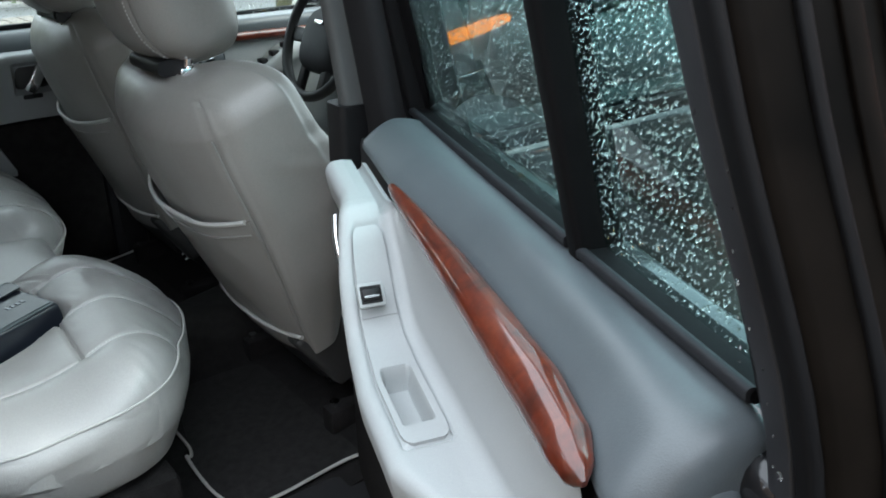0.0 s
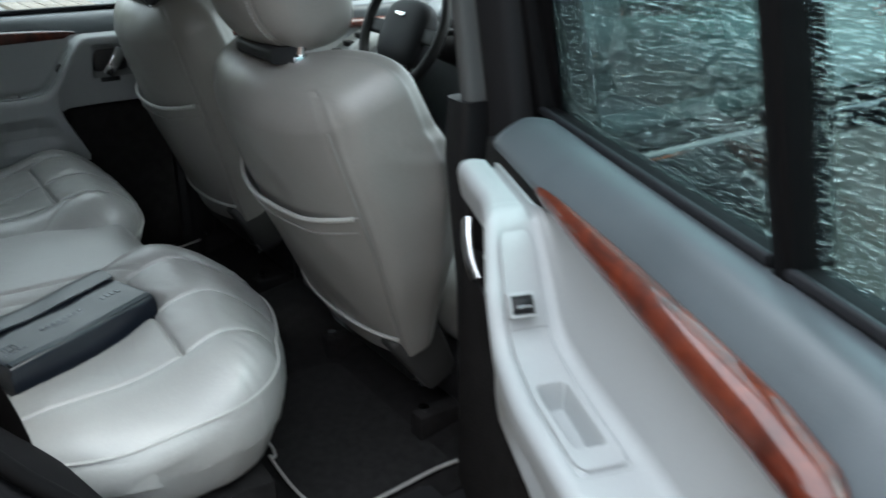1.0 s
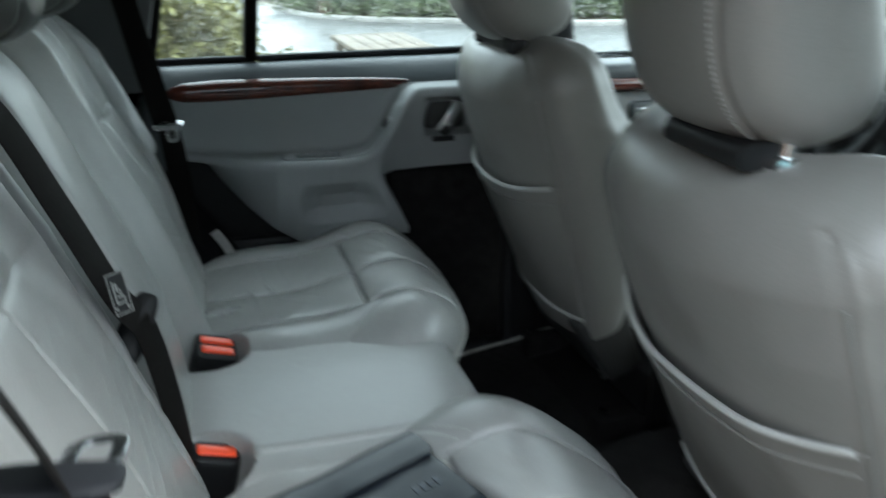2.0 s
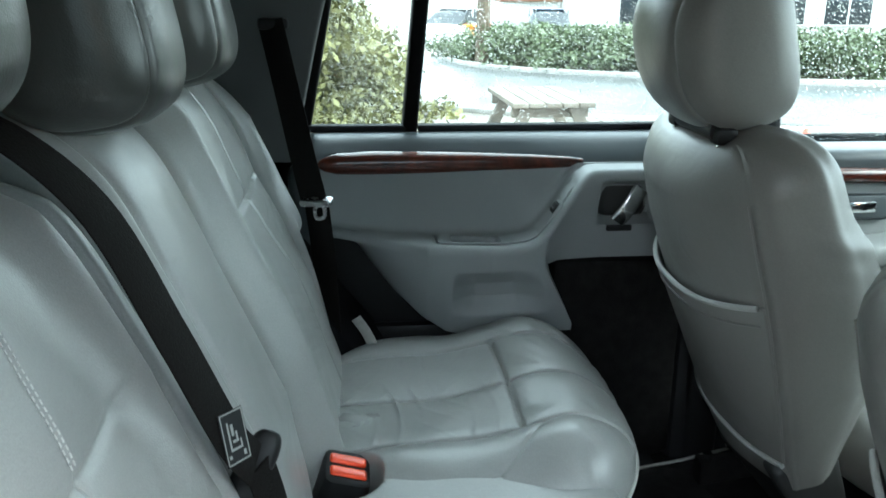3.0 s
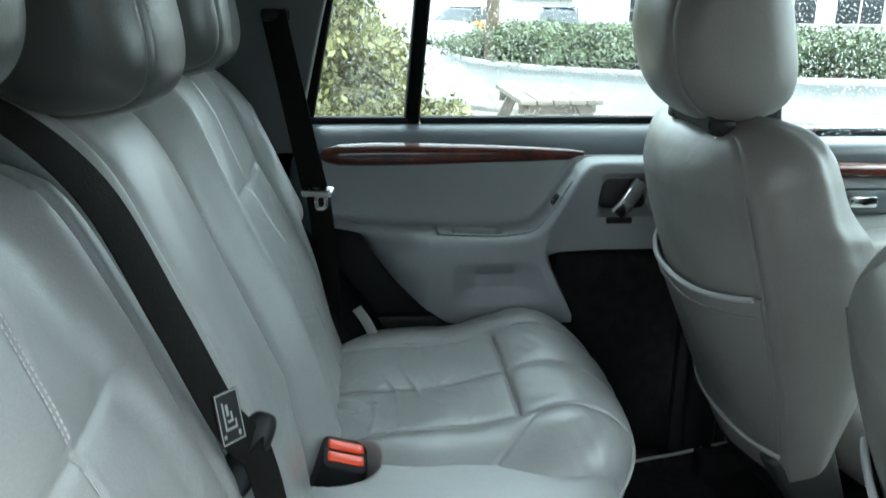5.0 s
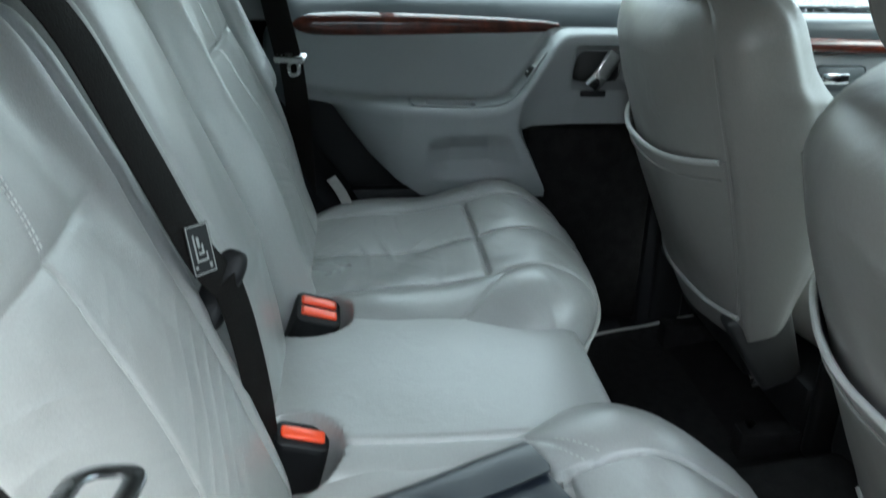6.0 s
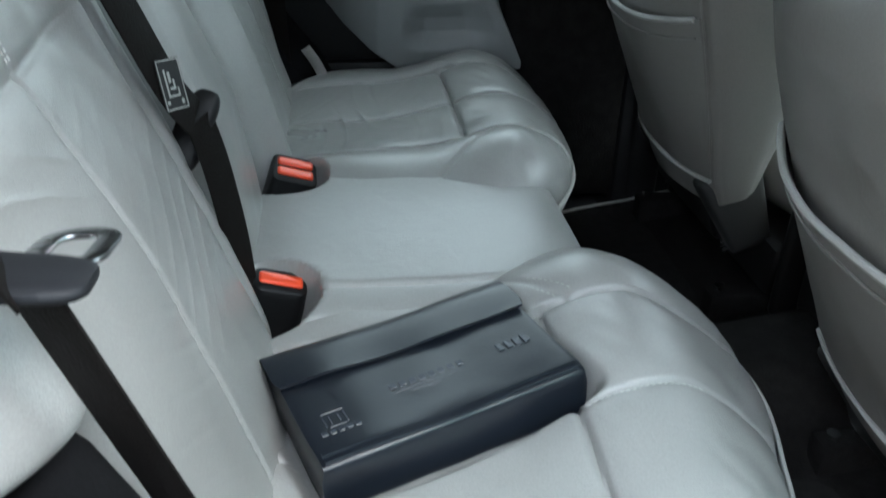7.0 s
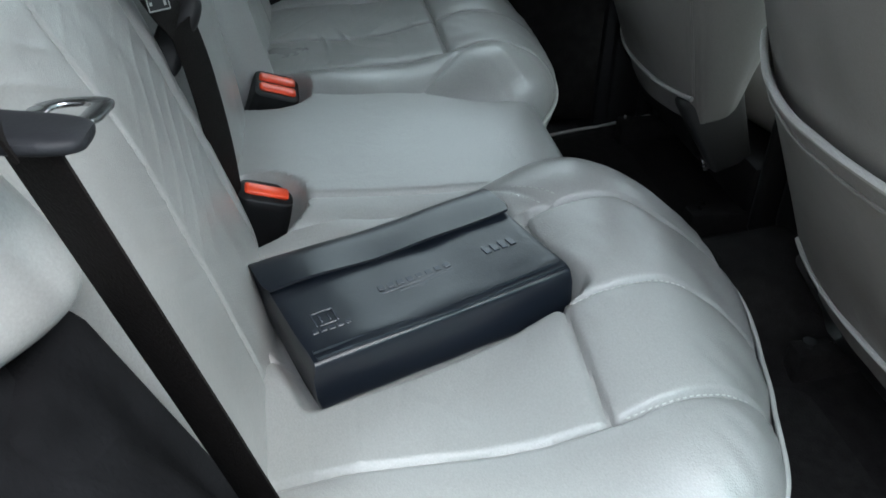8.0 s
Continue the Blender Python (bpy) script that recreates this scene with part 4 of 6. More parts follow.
    for s0, s1, s2, s3 in ((0.012, at.post - 0.012, at.post - 0.050, -0.045), (at.post + 0.012, at.edge - 0.012, at.edge - 0.120, at.post - 0.024)):
        v = [at(s0, 0.0, 1.165), at(s1, 0.0, 1.165), at(s2, 0.088, 1.655), at(s3, 0.088, 1.655)]
        sheet = part("window_pane", pane(v, at.n), wet_glass, ob, "window pane wet with rain")
        part("rain_drops", drops(v, (9500 if s0 < 0.1 else 5200) if at.d[0] > 0.5 else (12000 if s0 < 0.1 else 6000), -at.n, 3 + s0, 0.98 if at.d[0] > 0.5 else 0.80), DROP, sheet, "rain drops")
    # switch, catch handle and lock button
    sit = F @ Matrix.Translation((0.293, 0.190, 1.074)) @ Matrix.Rotation(radians(56), 4, "Y")
    bez = part("switch_bezel", box(-0.015, 0.015, -0.0165, 0.0165, -0.004, 0.0050, 0.002, 2, sit), PLASTIC, ob)
    part("switch_well", box(-0.0115, 0.0115, -0.0135, 0.0135, -0.002, 0.0056, 0.001, 1, sit), BLACK, bez)
    part("rocker", box(-0.008, 0.008, -0.012, 0.012, 0.004, 0.0085, 0.003, 2, sit), BLACK, bez)
    part("rocker_mark", box(0.001, 0.004, -0.009, 0.009, 0.008, 0.0090, 0.0003, 1, sit), STEEL, bez)
    low, inn = 0.5 * at.sag, 0.13 * at.sag
    part("catch_handle", sweep("catch_handle", at(*np.array(spline([(0.136, 0.203 - inn, 1.114 - low), (0.150, 0.207 - inn, 1.092 - low), (0.164, 0.207 - inn, 1.070 - low), (0.178, 0.202 - inn, 1.050 - low)], 14)).T), rounded(0.030, 0.010, 0.004), up=tuple(at.n)), CHROME, ob)
    # dark plate added for the shade inside the catch hollow
    part("catch_shade_plate", door_box(at, 0.110, 0.206, 0.135, 0.168 - inn, 1.046 - low, 1.122 - low, 0.022, 4), TAUPE, ob)
    part("lock_tab", door_box(at, 0.145, 0.195, 0.188 - inn, 0.196 - inn, 1.028 - low, 1.040 - low, 0.003), BLACK, ob)
    return ob


def drops(corners, count, outward, seed, big=1.0):
    """Rain on a pane: many flattened beads, most of them tiny."""
    rng = np.random.default_rng(int(seed * 100))
    a, b, c, d = (np.array(q) for q in corners)
    n = np.array(outward, float)
    e1 = (b - a) / np.linalg.norm(b - a)
    e2 = np.cross(n, e1)
    wide, tall = np.linalg.norm(b - a), np.linalg.norm(d - a)
    nx = max(2, round(math.sqrt(count * wide / tall)))
    ny = max(2, round(count / nx))
    count = nx * ny
    i, j = (g.reshape(-1, 1) for g in np.meshgrid(np.arange(nx), np.arange(ny)))
    u, v = (i + rng.random((count, 1))) / nx, (j + rng.random((count, 1))) / ny
    mid = (a * (1 - u) + b * u) * (1 - v) + (d * (1 - u) + c * u) * v + n * 0.0006
    r = big * (0.0006 + 0.0015 * rng.random((count, 1, 1)) ** 2.6)
    tall = 1.0 + 0.15 * rng.random((count, 1, 1))
    k = 6
    t = np.linspace(0, 2 * math.pi, k, endpoint=False)
    shape = [(rr * math.cos(q), rr * math.sin(q), hh) for rr, hh in ((1.0, 0.0), (0.72, 0.58)) for q in t] + [(0.0, 0.0, 0.80)]
    shape = np.array(shape)
    p = mid[:, None] + r * (e1 * shape[None, :, :1] + e2 * tall * shape[None, :, 1:2] + n * shape[None, :, 2:])
    one = [(j, (j + 1) % k, k + (j + 1) % k, k + j) for j in range(k)] + [(k + j, k + (j + 1) % k, 2 * k) for j in range(k)] + [tuple(range(k))[::-1]]
    faces = [tuple(q + 13 * i for q in f) for i in range(count) for f in one]
    me = bpy.data.meshes.new("rain_drops")
    me.from_pydata(p.reshape(-1, 3).tolist(), [], faces)
    return me


def edge_drops(line, at):
    """A few beads on the rear and the inner face of the door's edge."""
    lo, hi = line[9], line[22]
    a = drops([lo + at.d * 0.026 + at.n * 0.045, lo + at.d * 0.026 - at.n * 0.045, hi + at.d * 0.026 - at.n * 0.045, hi + at.d * 0.026 + at.n * 0.045], 200, at.d, 9.0, 2.5)
    b = drops([lo + at.n * 0.061 - at.d * 0.015, lo + at.n * 0.061 + at.d * 0.015, hi + at.n * 0.061 + at.d * 0.015, hi + at.n * 0.061 - at.d * 0.015], 50, at.n, 8.0, 1.7)
    return merged("rain_drops", [a, b])


LEFT = DoorPlace((-0.852, 0.830, 0.0), (0, -1, 0), (1, 0, 0), 0.0)
# right door is stretched, shifted and sloped to fit the camera's view
RIGHT = DoorPlace((0.874, 0.910, 0.0), (0.942, -0.3356, 0), (-0.3356, -0.942, 0), 0.008, 1.13, -0.075, 0.10, 0.532, 0.820)
rear_door(LEFT, "closed rear door with grey panel and burl wood strip", 0, CLEAR)
rear_door(RIGHT, "open rear door with light grey panel and rain-beaded window", 80, TINTED)


# ---- car shell ----
def slab(points, n, thick):
    """A flat plate: outline points, pushed along n."""
    bm = bmesh.new()
    a = [bm.verts.new(tuple(p)) for p in points]
    b = [bm.verts.new(tuple(np.array(p) + np.array(n) * thick)) for p in points]
    bm.faces.new(a)
    bm.faces.new(b[::-1])
    for i in range(len(a)):
        j = (i + 1) % len(a)
        bm.faces.new((a[i], b[i], b[j], a[j]))
    bmesh.ops.recalc_face_normals(bm, faces=bm.faces)
    bmesh.ops.bevel(bm, geom=bm.edges[:], offset=min(0.006, thick * 0.3), segments=2, affect="EDGES", profile=0.5)
    return bm


def floor_sheet():
    ys = np.linspace(-1.0, 2.1, 60)
    xs = np.linspace(-0.72, 0.72, 80)
    z = np.interp(ys, [-1.0, 0.0, 0.45, 0.62, 0.95, 1.5, 1.9, 2.1], [0.56, 0.52, 0.475, 0.475, 0.525, 0.50, 0.55, 0.85])
    p = np.empty((60, 80, 3))
    p[..., 0], p[..., 1] = xs, ys[:, None]
    p[..., 2] = z[:, None] + 0.10 * np.exp(-((xs / 0.13) ** 4)) * (ys[:, None] > 0.3)
    low = p.copy()
    low[..., 2] = 0.36
    return grid_mesh("car_floor", np.concatenate([p, low[:, ::-1]], 1), wrap_v=True, cap_u=True)


body = thing("car_body", (0, 0.5, 0.0), "dark body shell of a parked estate car wet with rain", "car", kind="structure")
part("car_floor", floor_sheet(), CARPET, body, "black carpeted car floor")
part("roof", box(-0.72, 0.72, -0.95, 1.55, 1.715, 1.75, 0.015), PAINT, body)
part("roof_lining", box(-0.70, 0.70, -0.93, 1.50, 1.685, 1.7145, 0.01), LINER, body)
for sx in (-1, 1):
    part("roof_rail", sweep("roof_rail", spline([(sx * 0.72, -1.0, 1.66), (sx * 0.735, 0.0, 1.69), (sx * 0.735, 0.9, 1.69), (sx * 0.70, 1.5, 1.66)], 24), rounded(0.07, 0.06, 0.015)), LINER, body)
    part("windscreen_pillar", sweep("windscreen_pillar", [(sx * 0.70, 1.48, 1.68), (sx * 0.76, 1.85, 1.38), (sx * 0.80, 2.08, 1.16)], rounded(0.07, 0.06, 0.015)), PILLAR, body)
    # pillar behind the rear door and the rear side wall with its window
    part("rear_pillar", slab([(sx * 0.700, -0.115, 1.16), (sx * 0.700, -0.005 + 0.050 * (sx < 0), 1.16), (sx * 0.690, 0.005 + 0.095 * (sx < 0), 1.40), (sx * 0.670, 0.035 + 0.145 * (sx < 0), 1.70), (sx * 0.670, -0.10, 1.70)], (sx, 0, 0), 0.12), PILLAR, body)
    part("rear_side_wall", slab([(sx * 0.70, -1.02, 0.50), (sx * 0.70, 0.0, 0.50), (sx * 0.70, 0.0, 1.18), (sx * 0.70, -1.02, 1.18)], (sx, 0, 0), 0.14), TRIM, body)
    part("tail_pillar", slab([(sx * 0.69, -1.02, 1.16), (sx * 0.69, -0.86, 1.16), (sx * 0.67, -0.80, 1.70), (sx * 0.67, -1.02, 1.70)], (sx, 0, 0), 0.12), PILLAR, body)
    # wheel arch and the edge of the rear door opening
    edge = spline([(-0.30, 1.17), (-0.10, 1.135), (0.00, 1.075), (0.07, 1.000), (0.125, 0.92), (0.20, 0.82), (0.265, 0.70), (0.32, 0.58), (0.35, 0.44)], 50)
    if sx > 0:
        edge = edge - np.array([0.0, 0.045])
    xs = np.array([0.575, 0.59, 0.64, 0.70, 0.76, 0.81, 0.835, 0.84, 0.83])
    dip = np.array([0.10, 0.035, 0.006, 0.0, 0.004, 0.012, 0.03, 0.06, 0.20])
    nrm = np.stack([-np.gradient(edge[:, 1]), np.gradient(edge[:, 0])], -1)
    nrm /= np.linalg.norm(nrm, axis=1)[:, None]
    p = np.empty((50, len(xs), 3))
    p[..., 0] = sx * xs
    p[..., 1:] = edge[:, None] + (-1 if nrm[25, 1] > 0 else 1) * nrm[:, None] * dip[None, :, None]
    part("wheel_arch_trim", grid_mesh("wheel_arch_trim", p), FELT, body, "charcoal felt wheel arch cover")
    part("opening_seal", sweep("opening_seal", np.stack([np.full(50, sx * 0.80), edge[:, 0] + 0.004, edge[:, 1] + 0.004], -1), ring(0.012, 10), up=(sx, 0, 0)), RUBBER, body)
    # sill
    part("door_sill", box(min(sx * 0.66, sx * 0.84), max(sx * 0.66, sx * 0.84), 0.30, 2.0, 0.36, 0.50, 0.02, 3), TRIM, body)
    # pillar between the doors, with its belt guide
    part("door_pillar", sweep("door_pillar", [(sx * 0.735, 0.935, 0.46), (sx * 0.735, 0.930, 0.9), (sx * 0.735, 0.920, 1.18), (sx * 0.725, 0.895, 1.38), (sx * 0.70, 0.86, 1.70)], rounded(0.135 if sx < 0 else 0.085, 0.085, 0.02), up=(1, 0, 0)), TRIM, body)
    part("pillar_cover", sweep("pillar_cover", [(sx * 0.690, 0.872, 1.20), (sx * 0.682, 0.862, 1.32), (sx * 0.660, 0.838, 1.56), (sx * 0.640, 0.822, 1.69)], rounded(0.058, 0.030, 0.010), up=(1, 0, 0)), PILLAR, body)
    part("pillar_base", sweep("pillar_base", [(sx * 0.680, 0.868, 1.215), (sx * 0.675, 0.868, 1.12), (sx * 0.70, 0.875, 0.9), (sx * 0.71, 0.88, 0.52)], rounded(0.075, 0.055, 0.012), up=(1, 0, 0)), BLACK, body)
part("pillar_box", box(-0.88, -0.69, 0.815, 1.0, 0.40, 1.14, 0.02), TRIM, body)
part("pillar_box", box(0.70, 0.86, 0.90, 1.0, 0.40, 1.14, 0.02), TRIM, body)
part("tail_wall", box(-0.70, 0.70, -1.10, -1.02, 0.40, 1.10, 0.02), PAINT, body)
part("tail_roof_bar", box(-0.70, 0.70, -1.06, -0.93, 1.58, 1.70, 0.02), PAINT, body)
part("tail_window", pane(((-0.68, -1.06, 1.09), (0.68, -1.06, 1.09), (0.66, -1.00, 1.60), (-0.66, -1.00, 1.60)), (0, 1, 0)), PRIVACY, body)
for sx in (-1, 1):
    part("quarter_window", pane(((sx * 0.80, -0.87, 1.17), (sx * 0.80, -0.09, 1.17), (sx * 0.745, -0.09, 1.66), (sx * 0.745, -0.80, 1.66)), (-sx, 0, 0)), PRIVACY, body)
part("windscreen", pane(((-0.77, 2.07, 1.13), (0.77, 2.07, 1.13), (0.68, 1.52, 1.68), (-0.68, 1.52, 1.68)), (0, -1, -1)), SCREEN, body)
part("bonnet", grid_mesh("bonnet", np.stack(np.broadcast_arrays(np.linspace(-0.80, 0.80, 24)[None, :], np.linspace(2.08, 3.15, 24)[:, None], 1.10 - 0.04 * np.linspace(0, 1, 24)[:, None] ** 2 - 0.09 * np.abs(np.linspace(-1, 1, 24))[None, :] ** 4), -1)), PAINT, body)
part("engine_bay", box(-0.78, 0.78, 2.05, 3.12, 0.50, 0.93, 0.02), BLACK, body)
part("nose", box(-0.82, 0.82, 3.10, 3.28, 0.45, 1.03, 0.06, 4), PAINT, body)
for sx in (-1, 1):
    part("front_wing", box(min(sx * 0.79, sx * 0.90), max(sx * 0.79, sx * 0.90), 2.02, 3.15, 0.50, 1.075, 0.05, 4), PAINT, body)
    for wy in (-0.42, 2.45):
        a = np.linspace(0, 2 * math.pi, 40, endpoint=False)
        line = np.stack([np.full(40, sx * 0.76), wy + 0.265 * np.cos(a), 0.355 + lay(sx * 0.76) + 0.265 * np.sin(a)], -1)
        wheel = part("wheel", sweep("wheel", line, rounded(0.21, 0.18, 0.05), up=(1, 0, 0), closed=True), RUBBER, body)
        part("rim", sweep("rim", [(sx * 0.70, wy, 0.355 + lay(sx * 0.76)), (sx * 0.82, wy, 0.355 + lay(sx * 0.76))], ring(0.19, 24)), STEEL, wheel)


# ---- front doors ----
def front_door(sx, label):
    ob = thing("front_door", (sx * 0.8, 1.4, 0.45), label, "car door", "front doors")
    lo, hi = lambda a, b: min(sx * a, sx * b), lambda a, b: max(sx * a, sx * b)
    part("outer_skin", box(lo(0.80, 0.895), hi(0.80, 0.895), 0.945, 2.00, 0.42, 1.150, 0.025, 4), PAINT, ob, "wet black painted skin")
    part("belt_moulding", box(lo(0.868, 0.890), hi(0.868, 0.890), 0.94, 1.99, 1.148, 1.172, 0.006), RUBBER, ob)
    part("inner_board", box(lo(0.735, 0.80), hi(0.735, 0.80), 0.95 if sx < 0 else 1.45, 1.98, 0.47, 1.10, 0.015), PLASTIC, ob, "grey door panel")
    part("window_ledge", box(lo(0.725, 0.845), hi(0.725, 0.845), 0.95, 1.99, 1.10, 1.165, 0.02, 3), SLATE, ob, "slate grey window ledge")
    part("wood_strip", sweep("wood_strip", spline([(sx * 0.728, 0.99, 1.122), (sx * 0.722, 1.2, 1.116), (sx * 0.722, 1.45, 1.112), (sx * 0.728, 1.60, 1.110)], 30), rounded(0.032, 0.028, 0.012), up=(0, 0, 1)), WOOD, ob, "lacquered red burl wood strip")
    if sx < 0:
        rest = part("arm_rest", sweep("arm_rest", spline([(sx * 0.70, 1.00, 0.965), (sx * 0.69, 1.15, 0.962), (sx * 0.68, 1.32, 0.985), (sx * 0.68, 1.44, 1.05), (sx * 0.70, 1.56, 1.09)], 30), rounded(0.10, 0.05, 0.018)), PLASTIC, ob)
        for k in range(4):
            part("window_switch", box(lo(0.655, 0.685), hi(0.655, 0.685), 1.30 + 0.042 * k, 1.328 + 0.042 * k, 1.008 + 0.021 * k, 1.025 + 0.021 * k, 0.004), BLACK, rest)
    part("catch_bezel", box(lo(0.722, 0.738), hi(0.722, 0.738), 1.145, 1.255, 1.02, 1.075, 0.012), SLATE, ob)
    part("catch_handle", box(lo(0.712, 0.724), hi(0.712, 0.724), 1.155, 1.215, 1.038, 1.062, 0.005), CHROME, ob)
    for y0, y1, w in ((0.955, 0.875, 0.05), (1.97, 1.50, 0.045)):
        part("frame_bar", sweep("frame_bar", [(sx * 0.845, y0, 1.15), (sx * 0.80, y0 + (y1 - y0) * 0.55, 1.42), (sx * 0.755, y1, 1.66)], rounded(w, 0.05, 0.01), up=(1, 0, 0)), RUBBER, ob)
    # right pane: the dark view beyond it is put into the glass tint
    part("window_pane", pane(((sx * 0.855, 0.96, 1.15), (sx * 0.855, 1.97, 1.15), (sx * 0.765, 1.50, 1.66), (sx * 0.765, 0.88, 1.66)), (1, 0, 0)), PRIVACY if sx > 0 else CLEAR, ob)
    if sx < 0:
        part("rain_drops", drops([(-0.858, 0.96, 1.16), (-0.858, 1.95, 1.16), (-0.768, 1.50, 1.65), (-0.768, 0.88, 1.65)], 9000, (-1, 0, -0.17), 5.0, 1.25), DROP, ob, "rain drops")
    mirror = part("mirror_housing", box(lo(0.93, 1.15), hi(0.93, 1.15), 1.66, 1.76, 1.075, 1.225, 0.035, 4), PAINT, ob)
    part("mirror_glass", box(lo(0.945, 1.135), hi(0.945, 1.135), 1.652, 1.658, 1.09, 1.21, 0.002), CHROME, mirror)
    part("mirror_arm", box(lo(0.85, 0.95), hi(0.85, 0.95), 1.69, 1.75, 1.09, 1.14, 0.012), BLACK, mirror)
    return ob


front_door(-1, "closed front door with switches and burl wood strip")
front_door(1, "closed front door of wet black paint")


# ---- dashboard, console and steering wheel ----
dash = thing("dashboard", (0, 1.8, 0.5), "dark dashboard with instrument hood and wood trim", "dashboard")
xs, ks = np.linspace(-0.735, 0.735, 60), np.linspace(0, 1, 40)
prof = spline([(2.06, 1.130), (1.95, 1.165), (1.80, 1.165), (1.70, 1.135), (1.665, 1.06), (1.675, 0.95), (1.72, 0.80), (1.78, 0.62)], 40)
hood = np.exp(-(((xs + 0.385) / 0.19) ** 4))
p = np.empty((60, 40, 3))
p[..., 0] = xs[:, None]
lift_k = np.exp(-(((ks - 0.40) / 0.2) ** 2))
p[..., 1] = prof[None, :, 0] - 0.05 * hood[:, None] * lift_k[None]
p[..., 2] = prof[None, :, 1] + 0.045 * hood[:, None] * lift_k[None]
part("dash_top", grid_mesh("dash_top", p), SLATE, dash, "slate grey dashboard moulding")
part("instrument_glass", box(-0.54, -0.23, 1.60, 1.62, 1.03, 1.15, 0.01), BLACK, dash)
part("wood_trim", box(-0.16, 0.70, 1.655, 1.668, 0.985, 1.03, 0.008), WOOD, dash, "lacquered red burl wood strip")
part("centre_stack", box(-0.15, 0.15, 1.62, 1.70, 0.62, 1.10, 0.02), BLACK, dash)
for k in range(3):
    part("centre_vent", box(-0.12, 0.12, 1.612, 1.622, 0.86 + 0.07 * k, 0.905 + 0.07 * k, 0.006), SLATE, dash)
console = thing("centre_console", (0, 1.2, 0.58), "black plastic centre console between the front seats", "console")
part("console_box", box(-0.115, 0.115, 0.93, 1.30, 0.58, 0.86, 0.03, 4), BLACK, console)
part("console_tray", box(-0.12, 0.12, 1.28, 1.66, 0.58, 0.76, 0.03, 4), BLACK, console)

sw = thing("steering_wheel", (-0.393, 1.50, 1.10), "black leather steering wheel with round airbag hub", "steering wheel")
tilt = Matrix.Translation((-0.393, 1.425, 1.145)) @ Matrix.Rotation(radians(-24), 4, "X")
tr = np.array(tilt)
wheel_at = lambda q: np.array(q) @ tr[:3, :3].T + tr[:3, 3]
a = np.linspace(0, 2 * math.pi, 64, endpoint=False)
part("wheel_rim", sweep("wheel_rim", wheel_at(np.stack([0.19 * np.cos(a), 0 * a, 0.19 * np.sin(a)], -1)), ring(0.0155, 12), up=tuple(tr[:3, 1]), closed=True), BLACK, sw)
for a0, a1 in ((50, 130), (200, 235), (305, 340)):
    b = np.radians(np.linspace(a0, a1, 16))
    part("rim_wood", sweep("rim_wood", wheel_at(np.stack([0.19 * np.cos(b), 0 * b, 0.19 * np.sin(b)], -1)), ring(0.0162, 12), up=tuple(tr[:3, 1])), WOOD if a0 == 50 else BLACK, sw)
p, u, a = pad(0, 0.108, 0.02, 0.042, -0.018, 0.098, 3.0, 2.8, 40, 48)
hub = part("airbag_hub", grid_mesh("airbag_hub", wheel_at(p), wrap_v=True), GRIP, sw)
part("hub_badge", box(-0.024, 0.024, -0.026, -0.021, 0.022, 0.034, 0.002, 2, tilt), CHROME, hub, "silver badge bar")
for x, z, w, h in ((-0.14, -0.015, 0.10, 0.045), (0.14, -0.015, 0.10, 0.045), (-0.06, -0.12, 0.035, 0.12), (0.06, -0.12, 0.035, 0.12)):
    part("spoke", box(x - w / 2, x + w / 2, 0.002, 0.024, z - h / 2, z + h / 2, 0.008, 3, tilt), BLACK, sw)
part("column", sweep("column", wheel_at([(0, 0.03, 0), (0, 0.20, 0), (0, 0.28, 0)]), ring(0.05, 14), up=(1, 0, 0)), BLACK, sw)
for sx in (-1, 1):
    part("stalk", sweep("stalk", wheel_at([(sx * 0.04, 0.07, 0.0), (sx * 0.17, 0.07, 0.03)]), ring(0.009, 8)), BLACK, sw)


# ---- floor mats ----
def floor_mat(sx):
    out = [(0.185, 1.10), (0.15, 0.66), (0.40, 0.60), (0.42, 0.585), (0.57, 0.585), (0.64, 0.63), (0.660, 0.80), (0.655, 1.10)]
    z_of = lambda y: float(np.interp(y, [0.45, 0.62, 0.95], [0.475, 0.475, 0.525])) + 0.010
    ring_pts = [(sx * x, y, z_of(y)) for x, y in out]
    ob = thing("floor_mat", (sx * 0.4, 0.7, 0.48), "charcoal carpet mat with pale piped edge", "floor mat", "floor mats")
    bm = bmesh.new()
    a = [bm.verts.new(q) for q in ring_pts]
    b = [bm.verts.new((q[0], q[1], q[2] - 0.006)) for q in ring_pts]
    bm.faces.new(a)
    bm.faces.new(b[::-1])
    for i in range(len(a)):
        j = (i + 1) % len(a)
        bm.faces.new((a[i], b[i], b[j], a[j]))
    part("mat_sheet", bm, MAT, ob, smooth=False)
    line = spline(ring_pts + [ring_pts[0]], 120)
    part("mat_piping", sweep("mat_piping", line[:-1] + np.array([0, 0, 0.001]), ring(0.0035, 6), closed=True), PALE, ob, "pale grey edge piping")


PALE = material("pale_piping", (0.36, 0.35, 0.33), 0.8, var=0.1, scale=30, fine=200, bump=0.3)
floor_mat(1)
floor_mat(-1)


